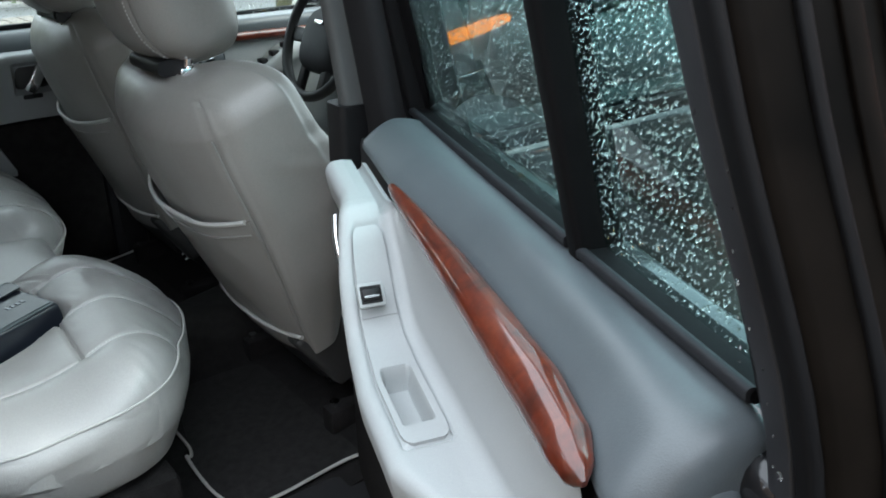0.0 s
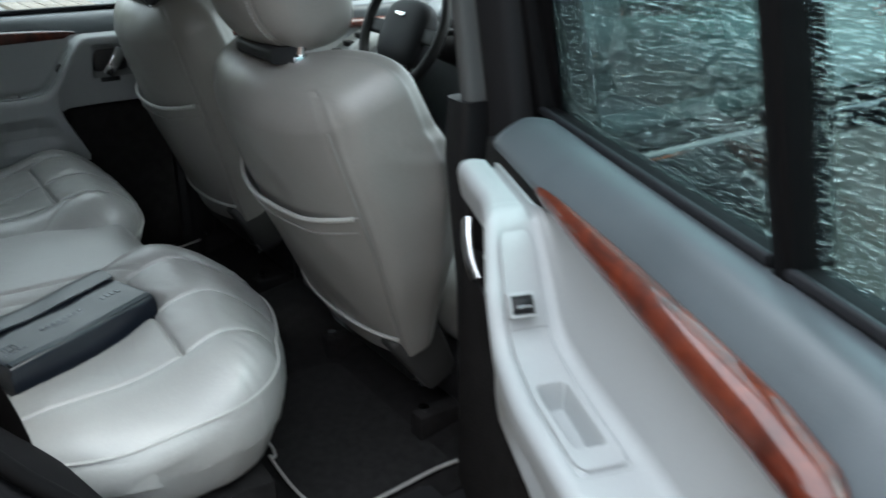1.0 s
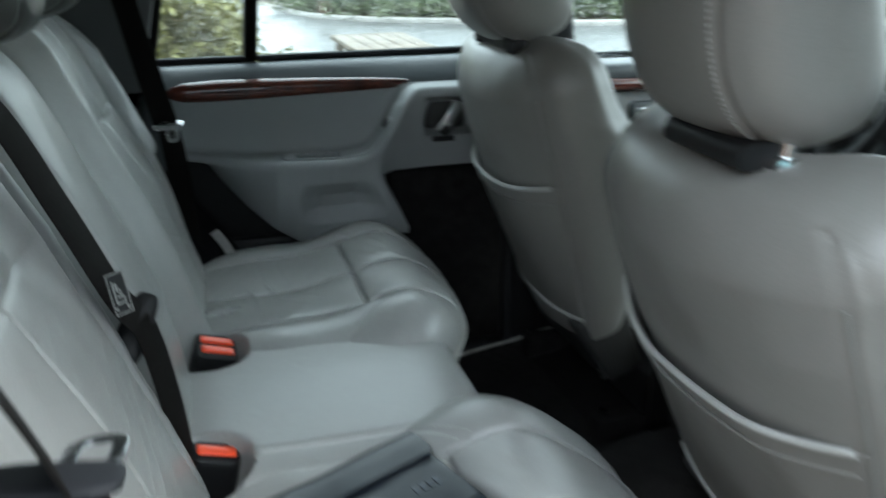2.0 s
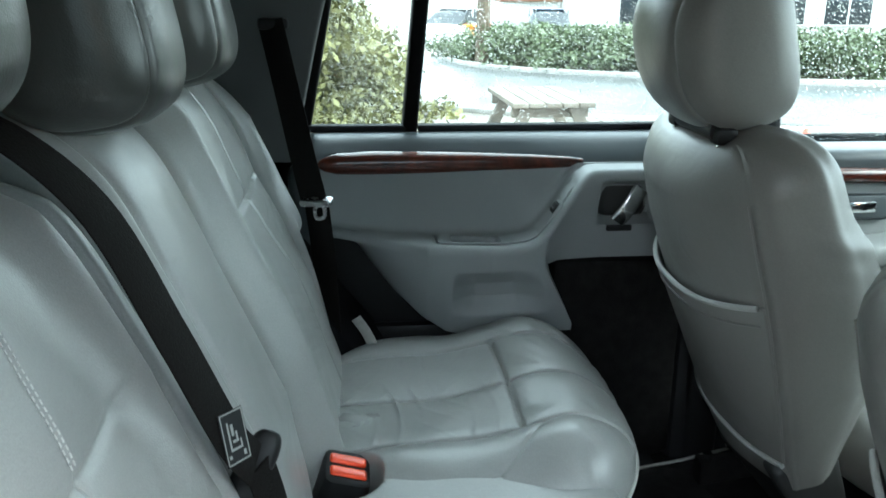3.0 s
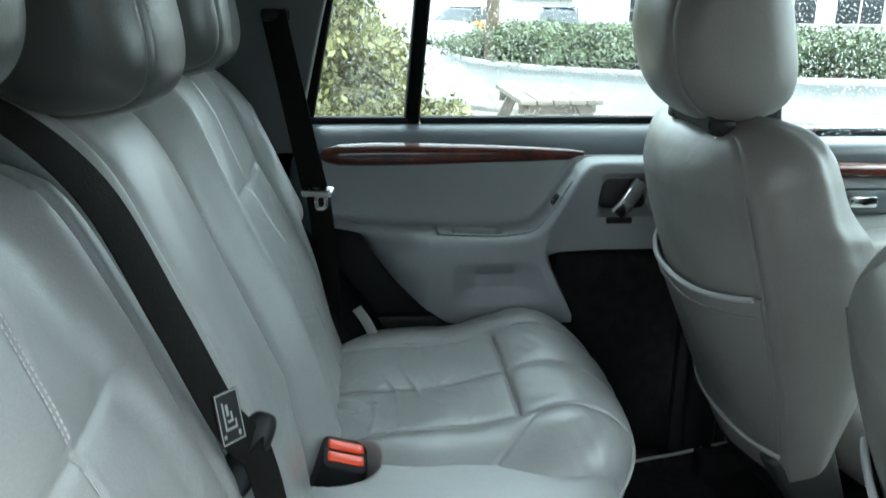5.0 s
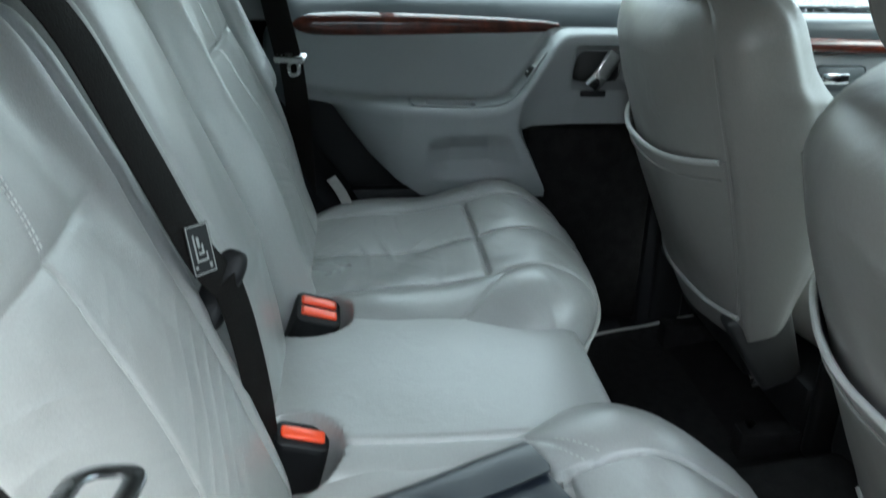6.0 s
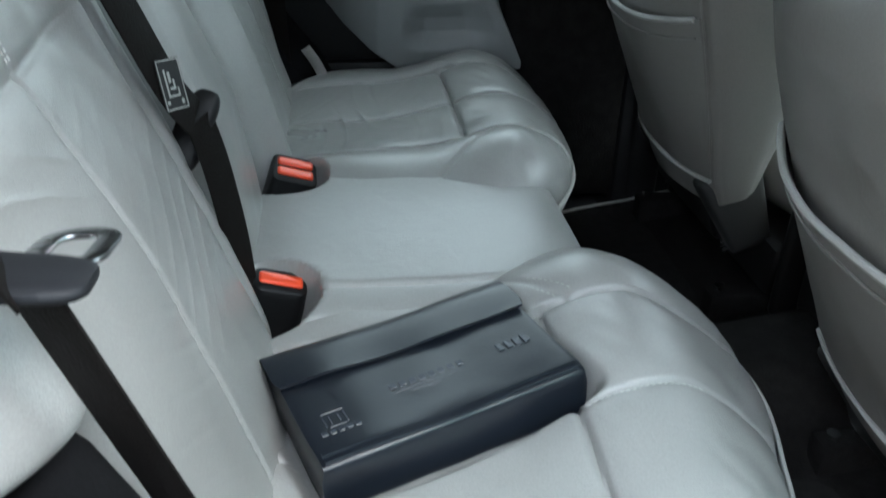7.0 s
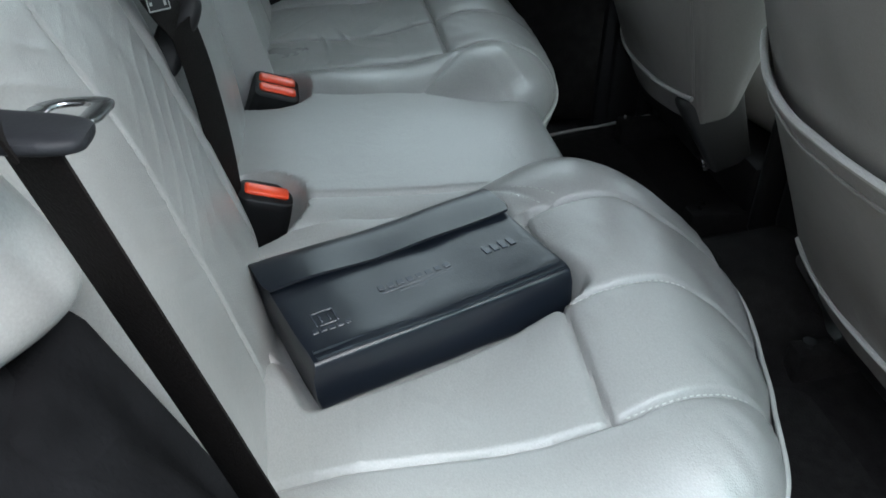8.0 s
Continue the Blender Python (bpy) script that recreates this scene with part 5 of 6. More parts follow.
# ---- seat belts ----
def strap(name, pts, across, width=0.047, n=40, parent=None):
    """Flat webbing through points; across: the direction of its width."""
    line = spline(pts, n)
    tan = np.gradient(line, axis=0)
    tan /= np.linalg.norm(tan, axis=1)[:, None]
    ac = np.broadcast_to(np.array(across, float), line.shape) if np.ndim(across) == 1 else spline(across, n)
    ac = ac - tan * (ac * tan).sum(1, keepdims=True)
    ac /= np.linalg.norm(ac, axis=1)[:, None]
    nn = np.cross(tan, ac)
    sec = [(-width / 2, -0.0007), (-width / 2 + 0.001, -0.0011), (width / 2 - 0.001, -0.0011), (width / 2, -0.0007), (width / 2, 0.0007), (width / 2 - 0.001, 0.0011), (-width / 2 + 0.001, 0.0011), (-width / 2, 0.0007)]
    sec = np.array(sec)
    p = line[:, None] + ac[:, None] * sec[None, :, :1] + nn[:, None] * sec[None, :, 1:]
    return part(name, grid_mesh(name, p, wrap_v=True, cap_u=True), WEB, parent)


def loop_plate(parent, m, w, h, t, bar):
    """A steel tongue: flat frame with a slot, rounded."""
    out = np.array(rounded(w - bar, h - bar, min(w, h) * 0.28, 5))
    line = np.stack([out[:, 0], out[:, 1], 0 * out[:, 0]], -1)
    r = np.array(m)
    line = line @ r[:3, :3].T + r[:3, 3]
    return part("tongue", sweep("tongue", line, rounded(bar, t, t * 0.4, 3), up=tuple(r[:3, 2]), closed=True), STEEL, parent, "bright steel tongue")


def basis(origin, ex, ey):
    ex = Vector(ex).normalized()
    ez = ex.cross(Vector(ey)).normalized()
    ey = ez.cross(ex)
    m = Matrix.Identity(4)
    for i, c in enumerate((ex, ey, ez, Vector(origin))):
        for j in range(3):
            m[j][i] = c[j]
    return m


# left outer belt, hanging beside the backrest
bl = thing("seat_belt", (-0.62, 0.08, 0.78), "black outer rear seat belt hanging from its pillar guide", "seat belt", "rear seat belts")
strap("webbing", [(-0.665, 0.020, 1.415), (-0.640, 0.045, 1.30), (-0.600, 0.072, 1.18), (-0.570, 0.088, 1.12)], (0.35, 0.93, 0.1), parent=bl)
strap("webbing", [(-0.568, 0.092, 1.118), (-0.585, 0.100, 1.02), (-0.600, 0.105, 0.90), (-0.605, 0.110, 0.76)], (0.45, 0.9, 0.0), parent=bl)
part("belt_guide", box(-0.690, -0.660, -0.002, 0.050, 1.400, 1.420, 0.006), BLACK, bl)
part("tongue_grip", box(-0.028, 0.028, -0.012, 0.012, -0.006, 0.006, 0.004, 3, basis((-0.565, 0.092, 1.120), (0.30, 0.95, 0.05), (0.9, -0.3, -0.2))), STEEL, bl, "bright steel belt tongue")
loop_plate(bl, basis((-0.548, 0.098, 1.106), (0.2, 0.9, 0.2), (0.5, 0.1, -0.85)), 0.024, 0.030, 0.003, 0.007)

# middle belt over the joint of the backrest, with its label and slide
bc = thing("seat_belt", (0.11, 0.12, 0.80), "black middle rear seat belt lying on the backrest", "seat belt", "rear seat belts")
strap("webbing", [(0.215, -0.20, 1.40), (0.212, -0.130, 1.388), (0.196, -0.056, 1.315), (0.186, -0.004, 1.195), (0.168, 0.034, 1.088), (0.150, 0.054, 1.045)], (0.93, -0.36, 0.10), parent=bc)
strap("webbing", [(0.147, 0.058, 1.042), (0.143, 0.070, 0.985), (0.138, 0.081, 0.900), (0.132, 0.086, 0.815), (0.131, 0.086, 0.76)], (0.86, -0.48, 0.15), 0.044, parent=bc)
lab_m = basis((0.1690, 0.0395, 1.0865), (-0.86, 0.48, -0.15), (0.17, -0.38, 0.90)) @ Matrix.Scale(0.82, 4)
lab = part("belt_label", box(-0.0215, 0.0215, -0.030, 0.030, -0.0004, 0.0006, 0.0002, 1, lab_m), BLACK, bc, "black label with a white child seat sign")
for x0, x1, y0, y1 in ((-0.020, 0.020, 0.0275, 0.0290), (-0.020, 0.020, -0.0290, -0.0275), (-0.020, -0.0188, -0.029, 0.029), (0.0188, 0.020, -0.029, 0.029), (-0.011, -0.0085, -0.012, 0.018), (-0.011, 0.010, -0.0145, -0.012), (-0.005, -0.001, 0.002, 0.015), (-0.005, 0.005, -0.006, -0.003), (0.002, 0.0045, -0.003, 0.006), (0.008, 0.010, -0.012, -0.004), (-0.016, -0.012, -0.022, -0.018), (0.010, 0.014, -0.024, -0.018)):
    part("print", box(x0, x1, y0, y1, 0.0006, 0.0012, 0.0, 1, lab_m), PRINT, lab, smooth=False)
sl_m = basis((0.132, 0.047, 1.024), (-0.42, 0.36, 0.82), (0.25, 0.90, -0.25))
p, u, a = pad(0, 0.046, 0, 0.018, 0, 0.011, 3.0, 2.6, 40, 40)
p[..., 1] += 0.05 * np.clip(p[..., 0], 0, 1) * 2
r = np.array(sl_m)
part("belt_slide", grid_mesh("belt_slide", p @ r[:3, :3].T + r[:3, 3], wrap_v=True), BLACK, bc, "black plastic belt slide")
part("slide_pin", sweep("slide_pin", [tuple(sl_m @ Vector((0.0, 0.008, -0.014))), tuple(sl_m @ Vector((0.0, 0.008, 0.014)))], ring(0.005, 8), up=(1, 0, 0)), STEEL, bc)

# right outer belt, hanging in the open door's opening
br = thing("seat_belt", (0.62, 0.12, 0.78), "black outer rear seat belt hanging in the door opening", "seat belt", "rear seat belts")
strap("webbing", [(0.752, -0.040, 1.46), (0.735, -0.005, 1.36), (0.700, 0.028, 1.26), (0.664, 0.046, 1.172)], (0.93, 0.30, 0.1), 0.046, parent=br)
strap("webbing", [(0.660, 0.052, 1.165), (0.650, 0.082, 1.06), (0.636, 0.112, 0.95), (0.618, 0.138, 0.84), (0.605, 0.15, 0.74)], (0.60, 0.78, 0.1), 0.044, parent=br)
tm = basis((0.661, 0.044, 1.169), (0.05, 1.0, -0.10), (-1.0, 0.05, -0.12))
p, u, a = pad(-0.003, 0.040, 0.002, 0.022, 0, 0.0052, 3.6, 3.0, 40, 40)
p[..., 2] += 0.10 * np.abs(p[..., 0]) ** 1.5
r = np.array(tm)
grip = part("tongue_grip", grid_mesh("tongue_grip", p @ r[:3, :3].T + r[:3, 3], wrap_v=True), GRIP, br, "charcoal plastic tongue grip")
loop_plate(br, basis((0.611, 0.058, 1.155), (0.05, 1.0, 0.05), (-1.0, 0.05, -0.16)), 0.042, 0.056, 0.003, 0.0115)
part("belt_guide", box(0.735, 0.765, -0.075, -0.01, 1.455, 1.485, 0.008), BLACK, br)


# ---- buckles ----
def buckle(place, buttons, label):
    ob = thing("belt_buckle", (place[0], place[1], place[2] - 0.08), label, "belt buckle", "belt buckles")
    w = 0.028 if buttons == 1 else 0.030
    m = basis(place, (-0.05, 0.95, -0.28), (-0.97, 0.0, 0.14))
    hw = 0.033
    prof = [(-0.010, 1.0), (-0.03, 1.06), (-0.075, 1.12), (-0.10, 1.15)]
    rows = [np.array([(x * f, y * f, z) for x, y in rounded(2 * hw, 0.030 * buttons + 0.012, 0.012, 5)]) for z, f in [(0.002, 0.86), (0.0, 0.96)] + prof]
    r = np.array(m)
    p = np.stack(rows) @ r[:3, :3].T + r[:3, 3]
    part("housing", grid_mesh("housing", p, wrap_v=True, cap_u=True), BLACK, ob)
    for k in range(buttons):
        off = (k - (buttons - 1) / 2) * 0.026
        part("release_button", box(-0.026, 0.026, off - 0.0095, off + 0.0095, 0.000, 0.0065, 0.004, 3, m), RED, ob, "red release button")
    part("rivet", sweep("rivet", [tuple(m @ Vector((-0.02, -0.03, -0.06))), tuple(m @ Vector((-0.02, -0.036, -0.06)))], ring(0.006, 10), up=(1, 0, 0)), STEEL, ob)
    return ob


buckle((-0.172, 0.138, 0.838), 2, "black double belt buckle with two red buttons")
buckle((0.113, 0.124, 0.824), 1, "black belt buckle with one red button")
# child seat anchor tab beside the far backrest
anchor = thing("seat_release_tab", (-0.585, 0.17, 0.80), "pale grey fabric release strap beside the backrest", "strap")
strap("strap_band", [(-0.585, 0.155, 0.895), (-0.580, 0.175, 0.865), (-0.572, 0.200, 0.810)], (0.3, 0.9, 0.2), 0.020, 16, anchor).data.materials[0] = PALE


# ---- document wallet on the seat ----
def wallet():
    ob = thing("document_wallet", (0.325, 0.27, 0.80), "dark navy leather document wallet with embossed marks", "wallet")
    m = basis(WALLET_AT, WALLET_LONG, WALLET_WIDE)
    L, W, H = 0.270, 0.182, 0.061
    r = np.array(m)
    to = lambda q: np.asarray(q, float) @ r[:3, :3].T + r[:3, 3]
    # body: pillow of leather, low at its back
    nx, a = 90, np.linspace(0, 2 * math.pi, 120, endpoint=False) + 0.0131
    f = np.linspace(-1, 1, nx)
    sh = (1 - np.abs(f) ** 26) ** (1 / 14)
    c, s = power(np.cos(a), 2 / 12), power(np.sin(a), 2 / 9)
    p = np.empty((nx, 120, 3))
    p[..., 0] = L / 2 * f[:, None]
    p[..., 1] = W / 2 * c * (0.985 + 0.015 * sh[:, None])
    p[..., 2] = H / 2 * s * (0.55 + 0.45 * sh[:, None])
    p[..., 2] *= 1 - 0.10 * (p[..., 1] / W + 0.5)
    sag = np.where(s > 0, 0.004 * np.exp(-((f[:, None] / 0.5) ** 2)) * np.cos(3 * p[..., 1] / W), 0)
    p[..., 2] -= sag
    p = press(p, wobble(p, 30, 0.0012, 3.0))
    part("wallet_body", grid_mesh("wallet_body", to(p), wrap_v=True, cap_u=True), WALLET, ob)
    # flap folded over the back edge
    us, vs = np.linspace(-1, 1, 60), np.linspace(0, 1, 24)
    q = np.empty((60, 24, 3))
    q[..., 0] = us[:, None] * (L / 2 + 0.002) * (1 - 0.03 * np.clip((vs[None] - 0.80) / 0.2, 0, 1) ** 2)
    q[..., 1] = W / 2 + 0.002 - 0.066 * vs[None] - 0 * us[:, None]
    q[..., 2] = H / 2 + 0.0045 - 0.0022 * (1 - vs[None]) ** 6 * 4 - 0.004 * np.exp(-((us[:, None] / 0.5) ** 2)) + 0.001 * np.sin(7 * us[:, None]) * vs[None]
    lower = q.copy()
    lower[..., 2] -= 0.003
    part("flap", grid_mesh("flap", to(np.concatenate([q, lower[:, ::-1]], 1)), wrap_v=True, cap_u=True), WALLET, ob)
    # raised double seam along the front edge
    for yy in (-0.077, -0.086):
        part("edge_seam", sweep("edge_seam", to(np.stack([np.linspace(-0.128, 0.128, 30), np.full(30, yy), H / 2 + 0.0002 - 0.004 * np.exp(-((np.linspace(-1, 1, 30) / 0.5) ** 2)) + (0.0008 if yy > -0.07 else -0.0004)], -1)), ring(0.0022, 6)), WALLET, ob)
    # embossed marks: plain shapes, their highlights put into a lighter colour
    top = H / 2 - 0.0012
    def bar(x0, x1, y0, y1, dz=0.0):
        mid = -0.004 * math.exp(-((((x0 + x1) / L) / 0.5) ** 2))
        part("embossed_mark", box(x0, x1, y0, y1, top + mid - 0.001 + dz, top + mid + 0.0016 + dz, 0.0003, 1, m), EMBOSS_GLINT, ob, smooth=False)
    for k in range(8):
        bar(-0.040 + 0.0102 * k, -0.0335 + 0.0102 * k, -0.022, -0.0145)
    bar(-0.040, 0.042, -0.0270, -0.0256)
    bar(-0.022, 0.022, -0.0318, -0.0305)
    bar(-0.006, 0.006, -0.0350, -0.0335)
    for k in range(4):
        bar(0.076 + 0.0095 * k, 0.0825 + 0.0095 * k, -0.026, -0.014)
    for k in range(5):
        bar(-0.119 + 0.0080 * k, -0.1135 + 0.0080 * k, -0.054, -0.0485)
    for x0, x1, y0, y1 in ((-0.112, -0.1105, -0.044, -0.024), (-0.0915, -0.090, -0.044, -0.024), (-0.112, -0.090, -0.0255, -0.024), (-0.109, -0.093, -0.0455, -0.044), (-0.106, -0.1045, -0.040, -0.028), (-0.0975, -0.096, -0.040, -0.028)):
        bar(x0, x1, y0, y1)


wallet()


# ---- outside, left of the car ----
GREEN = material("hedge_leaf", (0.100, 0.130, 0.062), 0.5, var=0.45, scale=1.3, fine=30, bump=0.0)
IVY = material("ivy_leaf", (0.165, 0.165, 0.055), 0.5, var=0.5, scale=1.0, fine=20, bump=0.0)
BARK = material("bark", (0.12, 0.09, 0.06), 0.9, var=0.3, scale=12, fine=60, bump=0.8)
TIMBER = material("weathered_timber", (0.19, 0.165, 0.135), 0.7, var=0.25, scale=6, fine=90, bump=0.4)
STONE = material("kerb_stone", (0.36, 0.35, 0.33), 0.7, var=0.2, scale=5, fine=60, bump=0.4)
SOIL = material("leafy_soil", (0.10, 0.075, 0.045), 0.9, var=0.4, scale=4, fine=50, bump=0.8)
RENDERED = material("pale_render", (0.62, 0.62, 0.60), 0.85, var=0.08, scale=0.8, fine=40, bump=0.3)
ROOFING = material("brown_roof", (0.22, 0.11, 0.06), 0.8, var=0.25, scale=3, fine=40, bump=0.4)
ORANGE = plain("orange_plastic", (0.75, 0.28, 0.03), 0.45)
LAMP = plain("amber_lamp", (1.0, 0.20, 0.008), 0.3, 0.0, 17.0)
WHITECAR = material("white_car_paint", (0.72, 0.73, 0.74), 0.2, var=0.03, scale=3, fine=90, bump=0.0, coat=1.0)
BLUECAR = material("blue_car_paint", (0.03, 0.06, 0.12), 0.2, var=0.1, scale=3, fine=90, bump=0.0, coat=1.0)
SILVERCAR = material("silver_car_paint", (0.38, 0.42, 0.43), 0.22, 0.6, var=0.05, scale=3, fine=90, bump=0.0, coat=1.0)
DARKGLASS = plain("dark_window", (0.02, 0.025, 0.03), 0.05)


def leaf_mass(name, spots, size, seed, per=26):
    """Many small leaves round given spots (x, y, z, radius)."""
    rng = np.random.default_rng(seed)
    verts, faces = [], []
    for x, y, z, r in spots:
        for k in range(per):
            d = rng.normal(size=3)
            d /= np.linalg.norm(d)
            c = np.array([x, y, z]) + d * r * rng.random() ** 0.35
            n = rng.normal(size=3) + d
            n /= np.linalg.norm(n)
            e = np.cross(n, rng.normal(size=3))
            e /= np.linalg.norm(e)
            g = np.cross(n, e)
            s = size * (0.6 + 0.8 * rng.random())
            b = len(verts)
            verts += [tuple(c - e * s), tuple(c + g * s * 0.5), tuple(c + e * s), tuple(c - g * s * 0.5)]
            faces.append((b, b + 1, b + 2, b + 3))
    me = bpy.data.meshes.new(name)
    me.from_pydata(verts, [], faces)
    return me


def strip(name, pts, width, height, base, mat, label, cat):
    """A ground layer along a line."""
    line = spline(pts, 60)
    line = np.stack([line[:, 0], line[:, 1], [lay(x) + base for x in line[:, 0]]], -1)
    return tagged(part(name, sweep(name, line, rounded(width, height, min(height, width) * 0.3)), mat), label, cat, kind="structure")


BRICK = material("brown_brick", (0.17, 0.11, 0.075), 0.85, var=0.25, scale=5, fine=60, bump=0.6)
# unseen wall, added to keep low light from behind off the seat backs
solo("light_block_wall", box(-1.6, 8.5, -2.75, -2.45, lay(3) - 0.3, lay(3) + 3.1, 0.02), BRICK, "unseen plain brick wall added behind the car to block light", "wall", kind="structure")

# road and the planted island
bm = bmesh.new()
pts = [(-9.2, 60), (-9.2, 8), (-10.5, 4.0), (-12.0, 1.6), (-14.0, 0.6), (-20, 0.2), (-38, 0.0), (-38, 2.6), (-26, 2.6), (-21, 3.2), (-18.6, 5.0), (-16.6, 7.5), (-15.0, 10.5), (-13.5, 20), (-13.5, 60)]
vs = [bm.verts.new((x, y, lay(x) + 0.012)) for x, y in pts]
f = bm.faces.new(vs)
bmesh.ops.triangulate(bm, faces=[f])
solo("road", bm, ROAD, "wet asphalt road curving past the yard", "road", kind="structure", smooth=False)
strip("kerb", [(-26, 2.75), (-22, 3.15), (-19.5, 4.2), (-17.4, 6.6), (-15.6, 9.6), (-14.2, 20), (-14.0, 50)], 0.16, 0.16, 0.05, STONE, "grey stone kerb round the planted island", "kerb")
strip("kerb", [(-9.0, 50), (-9.0, 9), (-10.2, 4.2), (-11.6, 1.9), (-13.4, 0.8), (-20, 0.1)], 0.14, 0.10, 0.03, STONE, "grey stone kerb along the yard", "kerb")
rng = np.random.default_rng(5)
spots = []
mid = spline([(-24.6, 3.6), (-21.5, 4.4), (-19.4, 6.0), (-17.6, 8.4), (-16.2, 12.0), (-15.4, 18), (-15.2, 30)], 400)
for x, y in mid:
    for k in range(7):
        r = 0.22 + 0.12 * rng.random()
        px, py = x + rng.normal() * 0.55, y + rng.normal() * 0.5
        spots.append((px, py, lay(px) + 0.16 + (0.72 if px > -22.5 else 0.38) * rng.random() ** 0.8, r))
solo("hedge", leaf_mass("hedge", spots, 0.055, 7, 30), GREEN, "clipped dark green hedge on a kerbed island", "hedge", kind="stuff", smooth=False)
bm = joined(*[box(x - 0.5, x + 0.5, y - 0.6, y + 0.6, lay(x) - 0.05, lay(x) + 0.10, 0.04) for x, y in mid[::14]])
solo("flower_bed", bm, SOIL, "dark planted soil under the hedge", "soil", kind="structure")


def tree(x, y, h, r, seed, label, crown=True):
    rng = np.random.default_rng(seed)
    ob = thing("tree", (x, y, lay(x)), label, "tree")
    z0 = lay(x)
    line = spline([(x, y, z0 - 0.1), (x + 0.05, y, z0 + h * 0.3), (x - 0.03, y + 0.05, z0 + h * 0.6), (x + 0.06, y - 0.04, z0 + h)], 24)
    radii = np.linspace(r, r * 0.45, 24)
    a = np.linspace(0, 2 * math.pi, 12, endpoint=False)
    p = line[:, None] + np.stack([np.cos(a), np.sin(a), 0 * a], -1)[None] * (radii[:, None] * (1 + 0.12 * np.sin(3 * a + 1)))[..., None]
    part("trunk", grid_mesh("trunk", p, wrap_v=True, cap_u=True), BARK, ob)
    spots = []
    for k in range(9):
        b, up = rng.random() * 6.28, h * (0.55 + 0.45 * rng.random())
        tip = (x + math.cos(b) * h * 0.32, y + math.sin(b) * h * 0.32, z0 + up + h * 0.25)
        part("limb", sweep("limb", spline([(x, y, z0 + up), ((x + tip[0]) / 2, (y + tip[1]) / 2, z0 + up + h * 0.16), tip], 8), ring(r * 0.3, 6), up=(0.3, 0.5, 0.8)), BARK, ob)
        for j in range(16):
            spots.append((tip[0] + rng.normal() * h * 0.10, tip[1] + rng.normal() * h * 0.10, tip[2] + rng.normal() * h * 0.09, h * 0.07))
    if crown:
        part("crown", leaf_mass("crown", spots, 0.06, seed, 24), GREEN, ob, smooth=False)


tree(-21.5, 3.58, 5.5, 0.20, 3, "slim tree trunk standing in the hedge")
tree(-27.5, 11.5, 6.5, 0.22, 4, "bare-stemmed young tree behind the hedge")

# ivy-grown bank beside the yard
rng = np.random.default_rng(11)
spots = []
for k in range(2300):
    y = -4.6 + 5.3 * rng.random()
    x = -11.3 + 1.0 * rng.normal() * 0.6 - 0.25 * y
    z = 3.4 * rng.random() ** 0.9
    y2 = y + 0.35 * math.sin(z * 3) - 0.10 * z
    spots.append((x, y2, lay(x) + z, 0.28))
solo("ivy_bush", leaf_mass("ivy_bush", spots, 0.06, 13, 30), IVY, "tall yellow-green ivy bush at the yard's edge", "bush", kind="stuff", smooth=False)
spots = [(-10.2 + 1.4 * rng.random() - 1.5 * q, -2 + 3.4 * q + rng.normal() * 0.2, lay(-10.5) + 0.04 + 0.05 * rng.random(), 0.12) for q in rng.random(260)]
solo("grass_tufts", leaf_mass("grass_tufts", spots, 0.045, 17, 20), IVY, "low weeds and leaf litter by the yard", "grass", kind="stuff", smooth=False)


def picnic_table():
    ob = thing("picnic_table", (-6.45, 1.75, lay(-6.45)), "weathered wooden picnic table with fixed benches", "picnic table")
    z0 = lay(-6.45)
    m = Matrix.Translation((-6.45, 1.76, z0)) @ Matrix.Rotation(radians(2), 4, "Z")
    for k in range(5):
        part("table_plank", box(-0.54, 0.54, -0.335 + 0.137 * k, -0.208 + 0.137 * k, 0.71, 0.75, 0.006, 2, m), TIMBER, ob)
    for sy in (-1, 1):
        for k in range(2):
            y = sy * (0.64 + 0.135 * k)
            part("bench_plank", box(-0.60, 0.60, y - 0.06, y + 0.06, 0.41, 0.45, 0.006, 2, m), TIMBER, ob)
    for x in (-0.40, 0.40):
        part("cross_beam", box(x - 0.025, x + 0.025, -0.80, 0.80, 0.32, 0.41, 0.006, 2, m), TIMBER, ob)
        part("top_beam", box(x - 0.025, x + 0.025, -0.32, 0.32, 0.62, 0.71, 0.006, 2, m), TIMBER, ob)
        for sy in (-1, 1):
            q = m @ Matrix.Translation((x + 0.05, sy * 0.36, 0.355)) @ Matrix.Rotation(sy * radians(26), 4, "X")
            part("leg", box(-0.022, 0.022, -0.05, 0.05, -0.40, 0.40, 0.006, 2, q), TIMBER, ob)


picnic_table()
cone = thing("traffic_cone", (-8.5, 5.35, lay(-8.5)), "small faded red traffic cone on the yard", "traffic cone")
part("cone_body", grid_mesh("cone_body", np.stack([np.stack([r * np.cos(np.linspace(0, 6.283, 16, endpoint=False)) - 8.5, r * np.sin(np.linspace(0, 6.283, 16, endpoint=False)) + 5.35, np.full(16, lay(-8.5) + z)], -1) for r, z in ((0.075, 0.02), (0.045, 0.09), (0.02, 0.15), (0.0, 0.152))]), wrap_v=True), plain("faded_red", (0.45, 0.12, 0.08), 0.6), cone)
part("cone_foot", box(-8.59, -8.41, 5.26, 5.44, lay(-8.5), lay(-8.5) + 0.025, 0.006), plain("faded_red_foot", (0.35, 0.10, 0.07), 0.6), cone)


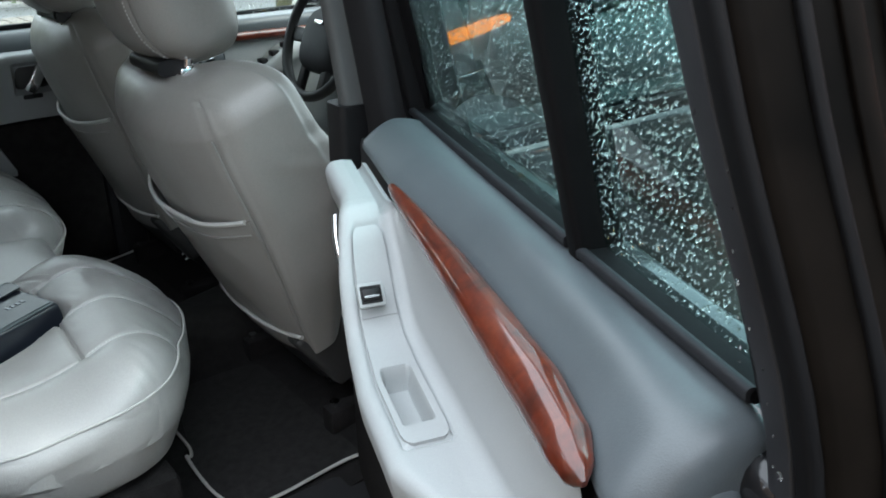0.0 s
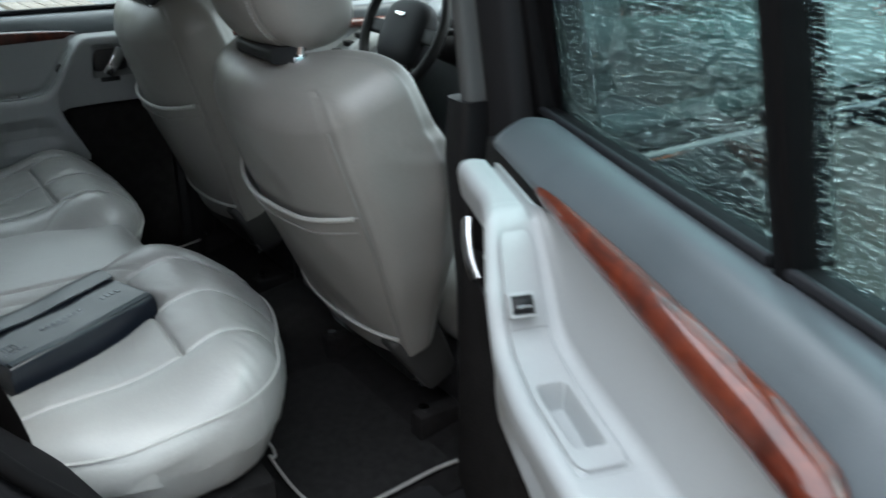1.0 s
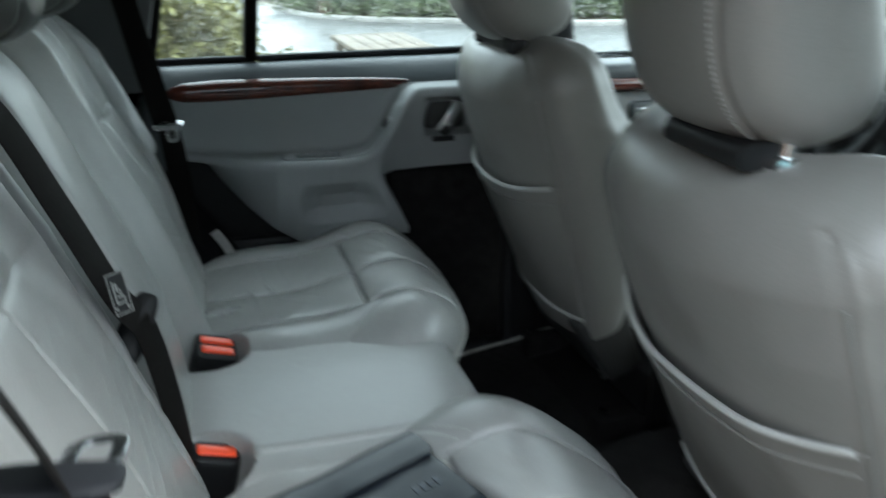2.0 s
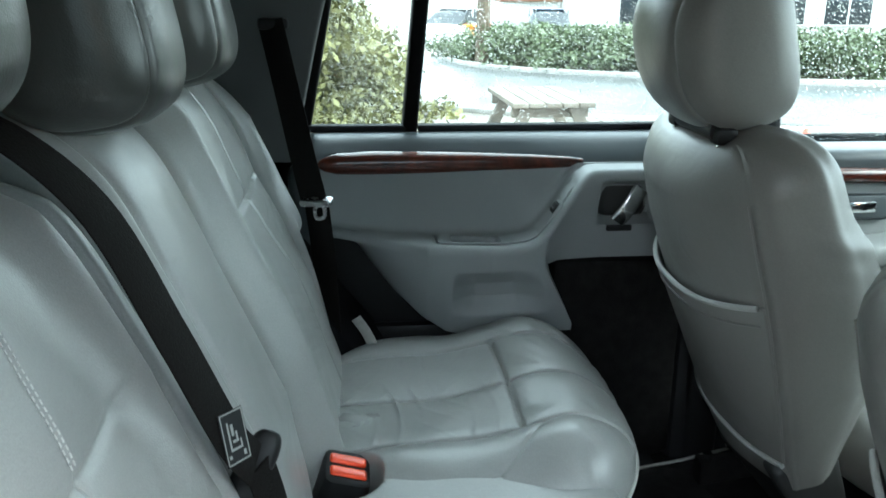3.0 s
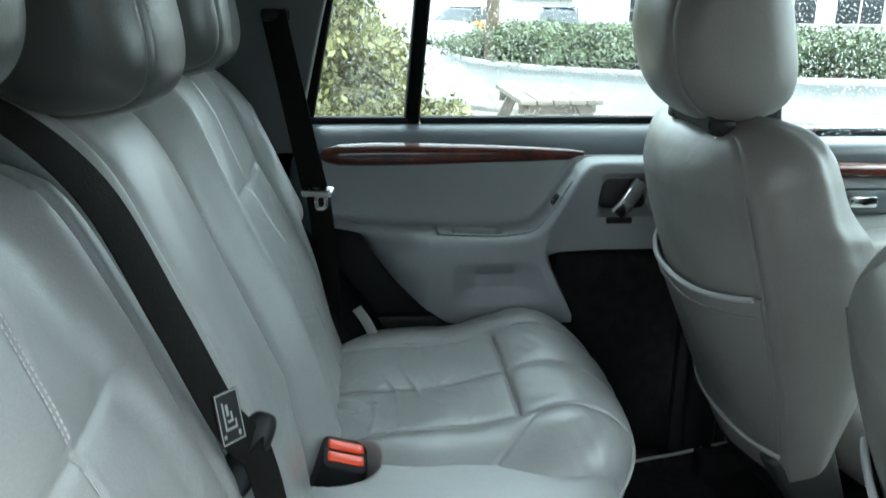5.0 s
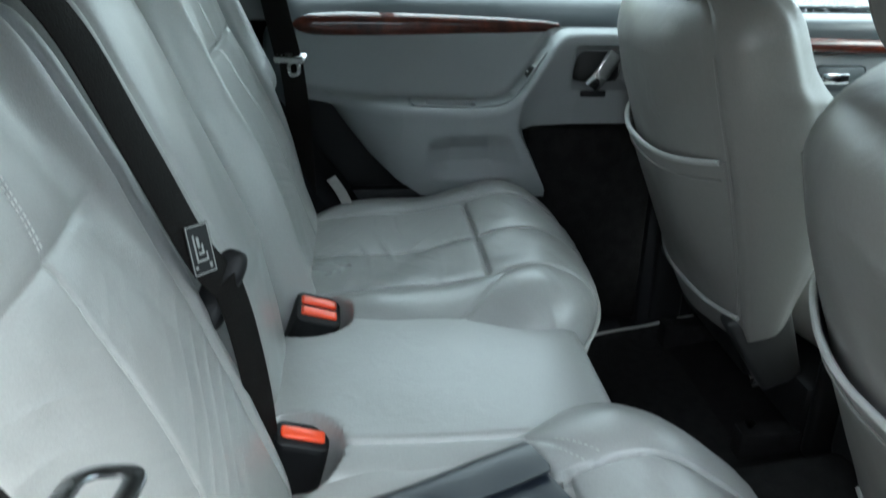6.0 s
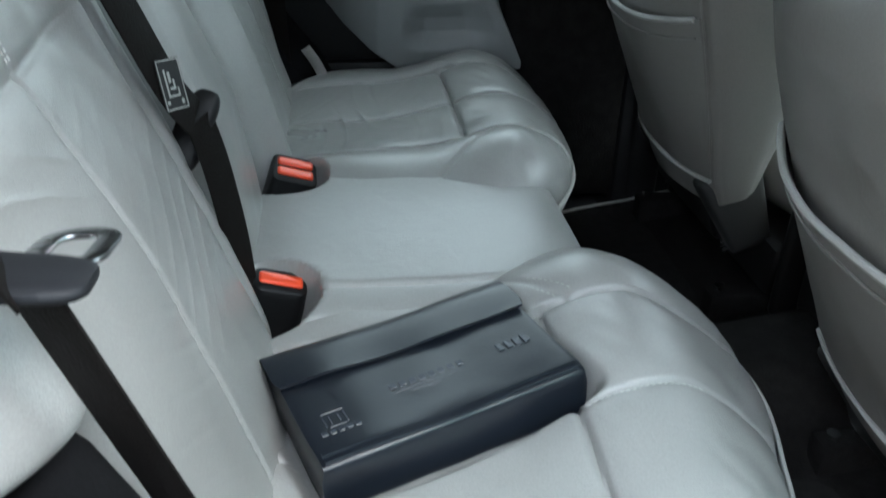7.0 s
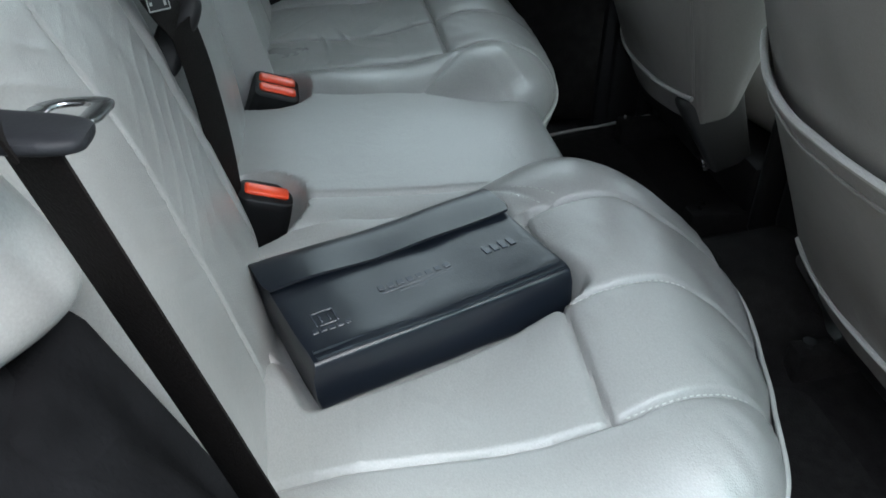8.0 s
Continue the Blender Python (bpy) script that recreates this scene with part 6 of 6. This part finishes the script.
# ---- parked cars ----
def parked_car(x, y, turn, paint, label):
    ob = thing("parked_car", (x, y, lay(x)), label, "car", "parked cars")
    m = Matrix.Translation((x, y, lay(x))) @ Matrix.Rotation(radians(turn), 4, "Z")
    r = np.array(m)
    to = lambda q: np.asarray(q, float) @ r[:3, :3].T + r[:3, 3]
    ys = np.linspace(-2.1, 2.1, 60)
    hw = 0.86 * (1 - np.abs(ys / 2.14) ** 7) ** 0.5
    top = np.interp(ys, [-2.1, -2.0, -1.2, 0.9, 2.0, 2.1], [0.62, 0.74, 0.90, 0.93, 0.90, 0.78])
    a = np.linspace(0, 2 * math.pi, 40, endpoint=False)
    c, s = power(np.cos(a), 2 / 4.5), power(np.sin(a), 2 / 4.5)
    p = np.empty((60, 40, 3))
    p[..., 0] = hw[:, None] * c
    p[..., 1] = ys[:, None]
    p[..., 2] = 0.22 + (top[:, None] - 0.22) * (0.5 + 0.5 * s)
    part("lower_body", grid_mesh("lower_body", to(p), wrap_v=True, cap_u=True), paint, ob)
    yc = np.linspace(-1.05, 1.75, 50)
    hc = np.interp(yc, [-1.05, -0.9, -0.35, 0.1, 1.0, 1.5, 1.75], [0.90, 0.98, 1.30, 1.42, 1.42, 1.25, 0.92])
    q = np.empty((50, 40, 3))
    q[..., 1] = yc[:, None]
    q[..., 2] = 0.84 + (hc[:, None] - 0.84) * (0.5 + 0.5 * s)
    q[..., 0] = c * np.interp(q[..., 2], [0.84, 1.42], [0.80, 0.60])
    part("window_band", grid_mesh("window_band", to(q), wrap_v=True, cap_u=True), DARKGLASS, ob, "dark windows")
    part("roof", box(-0.60, 0.60, -0.10, 1.25, 1.385, 1.435, 0.022, 3, m), paint, ob)
    for sx in (-1, 1):
        for wy in (-1.32, 1.28):
            line = to(np.stack([np.full(28, sx * 0.77), wy + 0.22 * np.cos(np.linspace(0, 6.283, 28, endpoint=False)), 0.30 + 0.22 * np.sin(np.linspace(0, 6.283, 28, endpoint=False))], -1))
            w = part("wheel", sweep("wheel", line, rounded(0.17, 0.15, 0.04), up=tuple(r[:3, 0]), closed=True), RUBBER, ob)
            part("rim", sweep("rim", to([(sx * 0.72, wy, 0.30), (sx * 0.86, wy, 0.30)]), ring(0.17, 18)), STEEL, w)
        part("headlight", box(sx * 0.64 - 0.16, sx * 0.64 + 0.16, -2.09, -1.98, 0.60, 0.72, 0.03, 3, m), CHROME, ob)
        part("tail_light", box(sx * 0.70 - 0.10, sx * 0.70 + 0.10, 2.00, 2.09, 0.66, 0.82, 0.03, 3, m), RED, ob)
        part("door_pillar", box(sx * 0.70 - 0.015, sx * 0.70 + 0.015, 0.28, 0.36, 0.90, 1.40, 0.006, 2, m @ Matrix.Translation((0, 0, 0)) @ Matrix.Rotation(0, 4, "Y")), paint, ob)
    return ob


def light_block_van():
    """Unseen tall van added alongside to block low side light; carries the amber lamp."""
    ob = thing("light_block_van", (3.7, 2.4, lay(3.7)), "unseen silver van added to block side light, with an amber lamp", "van")
    z0 = lay(3.7)
    ys = np.linspace(-0.4, 5.2, 90)
    roof = np.interp(ys, [-0.4, -0.3, 3.6, 4.3, 4.5, 5.1, 5.2], [2.30, 2.42, 2.45, 1.75, 1.20, 1.05, 0.85])
    half = 0.95 * (1 - np.abs((ys - 2.4) / 2.84) ** 14) ** 0.5
    a = np.linspace(0, 2 * math.pi, 72, endpoint=False)
    c, k = power(np.cos(a), 2 / 9), power(np.sin(a), 2 / 8)
    p = np.empty((90, 72, 3))
    p[..., 0] = 3.7 + half[:, None] * c
    p[..., 1] = ys[:, None]
    p[..., 2] = z0 + 0.28 + (roof[:, None] - 0.28) * (0.5 + 0.5 * k)
    part("van_body", grid_mesh("van_body", p, wrap_v=True, cap_u=True), SILVERCAR, ob)
    part("side_window", box(2.735, 2.77, 3.05, 3.75, z0 + 1.35, z0 + 1.95, 0.02), DARKGLASS, ob)
    part("side_moulding", box(2.720, 2.765, -0.2, 4.6, z0 + 0.72, z0 + 0.80, 0.01), RUBBER, ob)
    part("door_track", box(2.735, 2.77, 0.0, 2.6, z0 + 1.22, z0 + 1.25, 0.004), RUBBER, ob)
    # amber glow added here, placed so its reflection fits the camera's view
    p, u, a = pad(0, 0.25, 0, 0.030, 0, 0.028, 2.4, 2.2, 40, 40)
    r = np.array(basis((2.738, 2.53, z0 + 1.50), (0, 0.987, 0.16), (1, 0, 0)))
    part("reflection_lamp", grid_mesh("reflection_lamp", p @ r[:3, :3].T + r[:3, 3], wrap_v=True), LAMP, ob, "glowing amber lamp added for its reflection in the front window")
    for sx in (-1, 1):
        for wy in (0.55, 4.25):
            b = np.linspace(0, 2 * math.pi, 32, endpoint=False)
            line = np.stack([np.full(32, 3.7 + sx * 0.86), wy + 0.23 * np.cos(b), z0 + 0.34 + 0.23 * np.sin(b)], -1)
            wheel = part("wheel", sweep("wheel", line, rounded(0.19, 0.18, 0.04), up=(1, 0, 0), closed=True), RUBBER, ob)
            part("rim", sweep("rim", [(3.7 + sx * 0.80, wy, z0 + 0.34), (3.7 + sx * 0.94, wy, z0 + 0.34)], ring(0.17, 20)), STEEL, wheel)
    return ob


light_block_van()
parked_car(-31.0, 7.4, 78, BLUECAR, "dark blue car parked behind the hedge")
parked_car(-33.5, 4.2, 60, WHITECAR, "white car parked across the road")
parked_car(-29.5, 12.8, 85, SILVERCAR, "silver car parked behind the hedge")

bin_ob = thing("grit_bin", (-33.0, 4.9, lay(-33)), "orange plastic grit bin by the road", "bin")
part("bin_box", box(-33.4, -32.6, 3.95, 4.95, lay(-33), lay(-33) + 0.75, 0.06, 3), ORANGE, bin_ob)
part("bin_lid", box(-33.45, -32.55, 3.90, 5.00, lay(-33) + 0.75, lay(-33) + 0.85, 0.03, 3), ORANGE, bin_ob)


# ---- building across the road ----
def building():
    z0 = lay(-38)
    ob = thing("building", (-38, 20, z0), "pale rendered workshop building with large windows", "building")
    part("wall", box(-46, -38, 11, 42, z0, z0 + 6.5, 0.05), RENDERED, ob)
    part("roof", box(-46.3, -37.5, 10.7, 42.3, z0 + 6.5, z0 + 6.9, 0.05), ROOFING, ob)
    for k in range(9):
        for zz in (0.8, 3.8):
            y = 12.2 + 3.2 * k
            w = part("window", box(-38.06, -37.94, y, y + 2.2, z0 + zz, z0 + zz + 1.9, 0.02), DARKGLASS, ob)
            part("frame", box(-38.08, -37.93, y + 1.06, y + 1.14, z0 + zz, z0 + zz + 1.9, 0.01), WHITE, w)
            part("sill", box(-38.10, -37.88, y - 0.1, y + 2.3, z0 + zz - 0.12, z0 + zz - 0.002, 0.01), STONE, w)
    hut = thing("hut", (-44, 5.5, z0), "low hut with a rounded brown roof", "building")
    part("wall", box(-48, -44, 8.0, 11.4, z0, z0 + 1.55, 0.05), RENDERED, hut)
    a = np.linspace(0, math.pi, 20)
    p = np.stack([np.stack([np.full(20, x), 9.7 - 1.9 * np.cos(a), z0 + 1.55 + 0.75 * np.sin(a)], -1) for x in (-48.2, -43.8)])
    part("roof", grid_mesh("roof", p, cap_u=True), ROOFING, hut)


building()
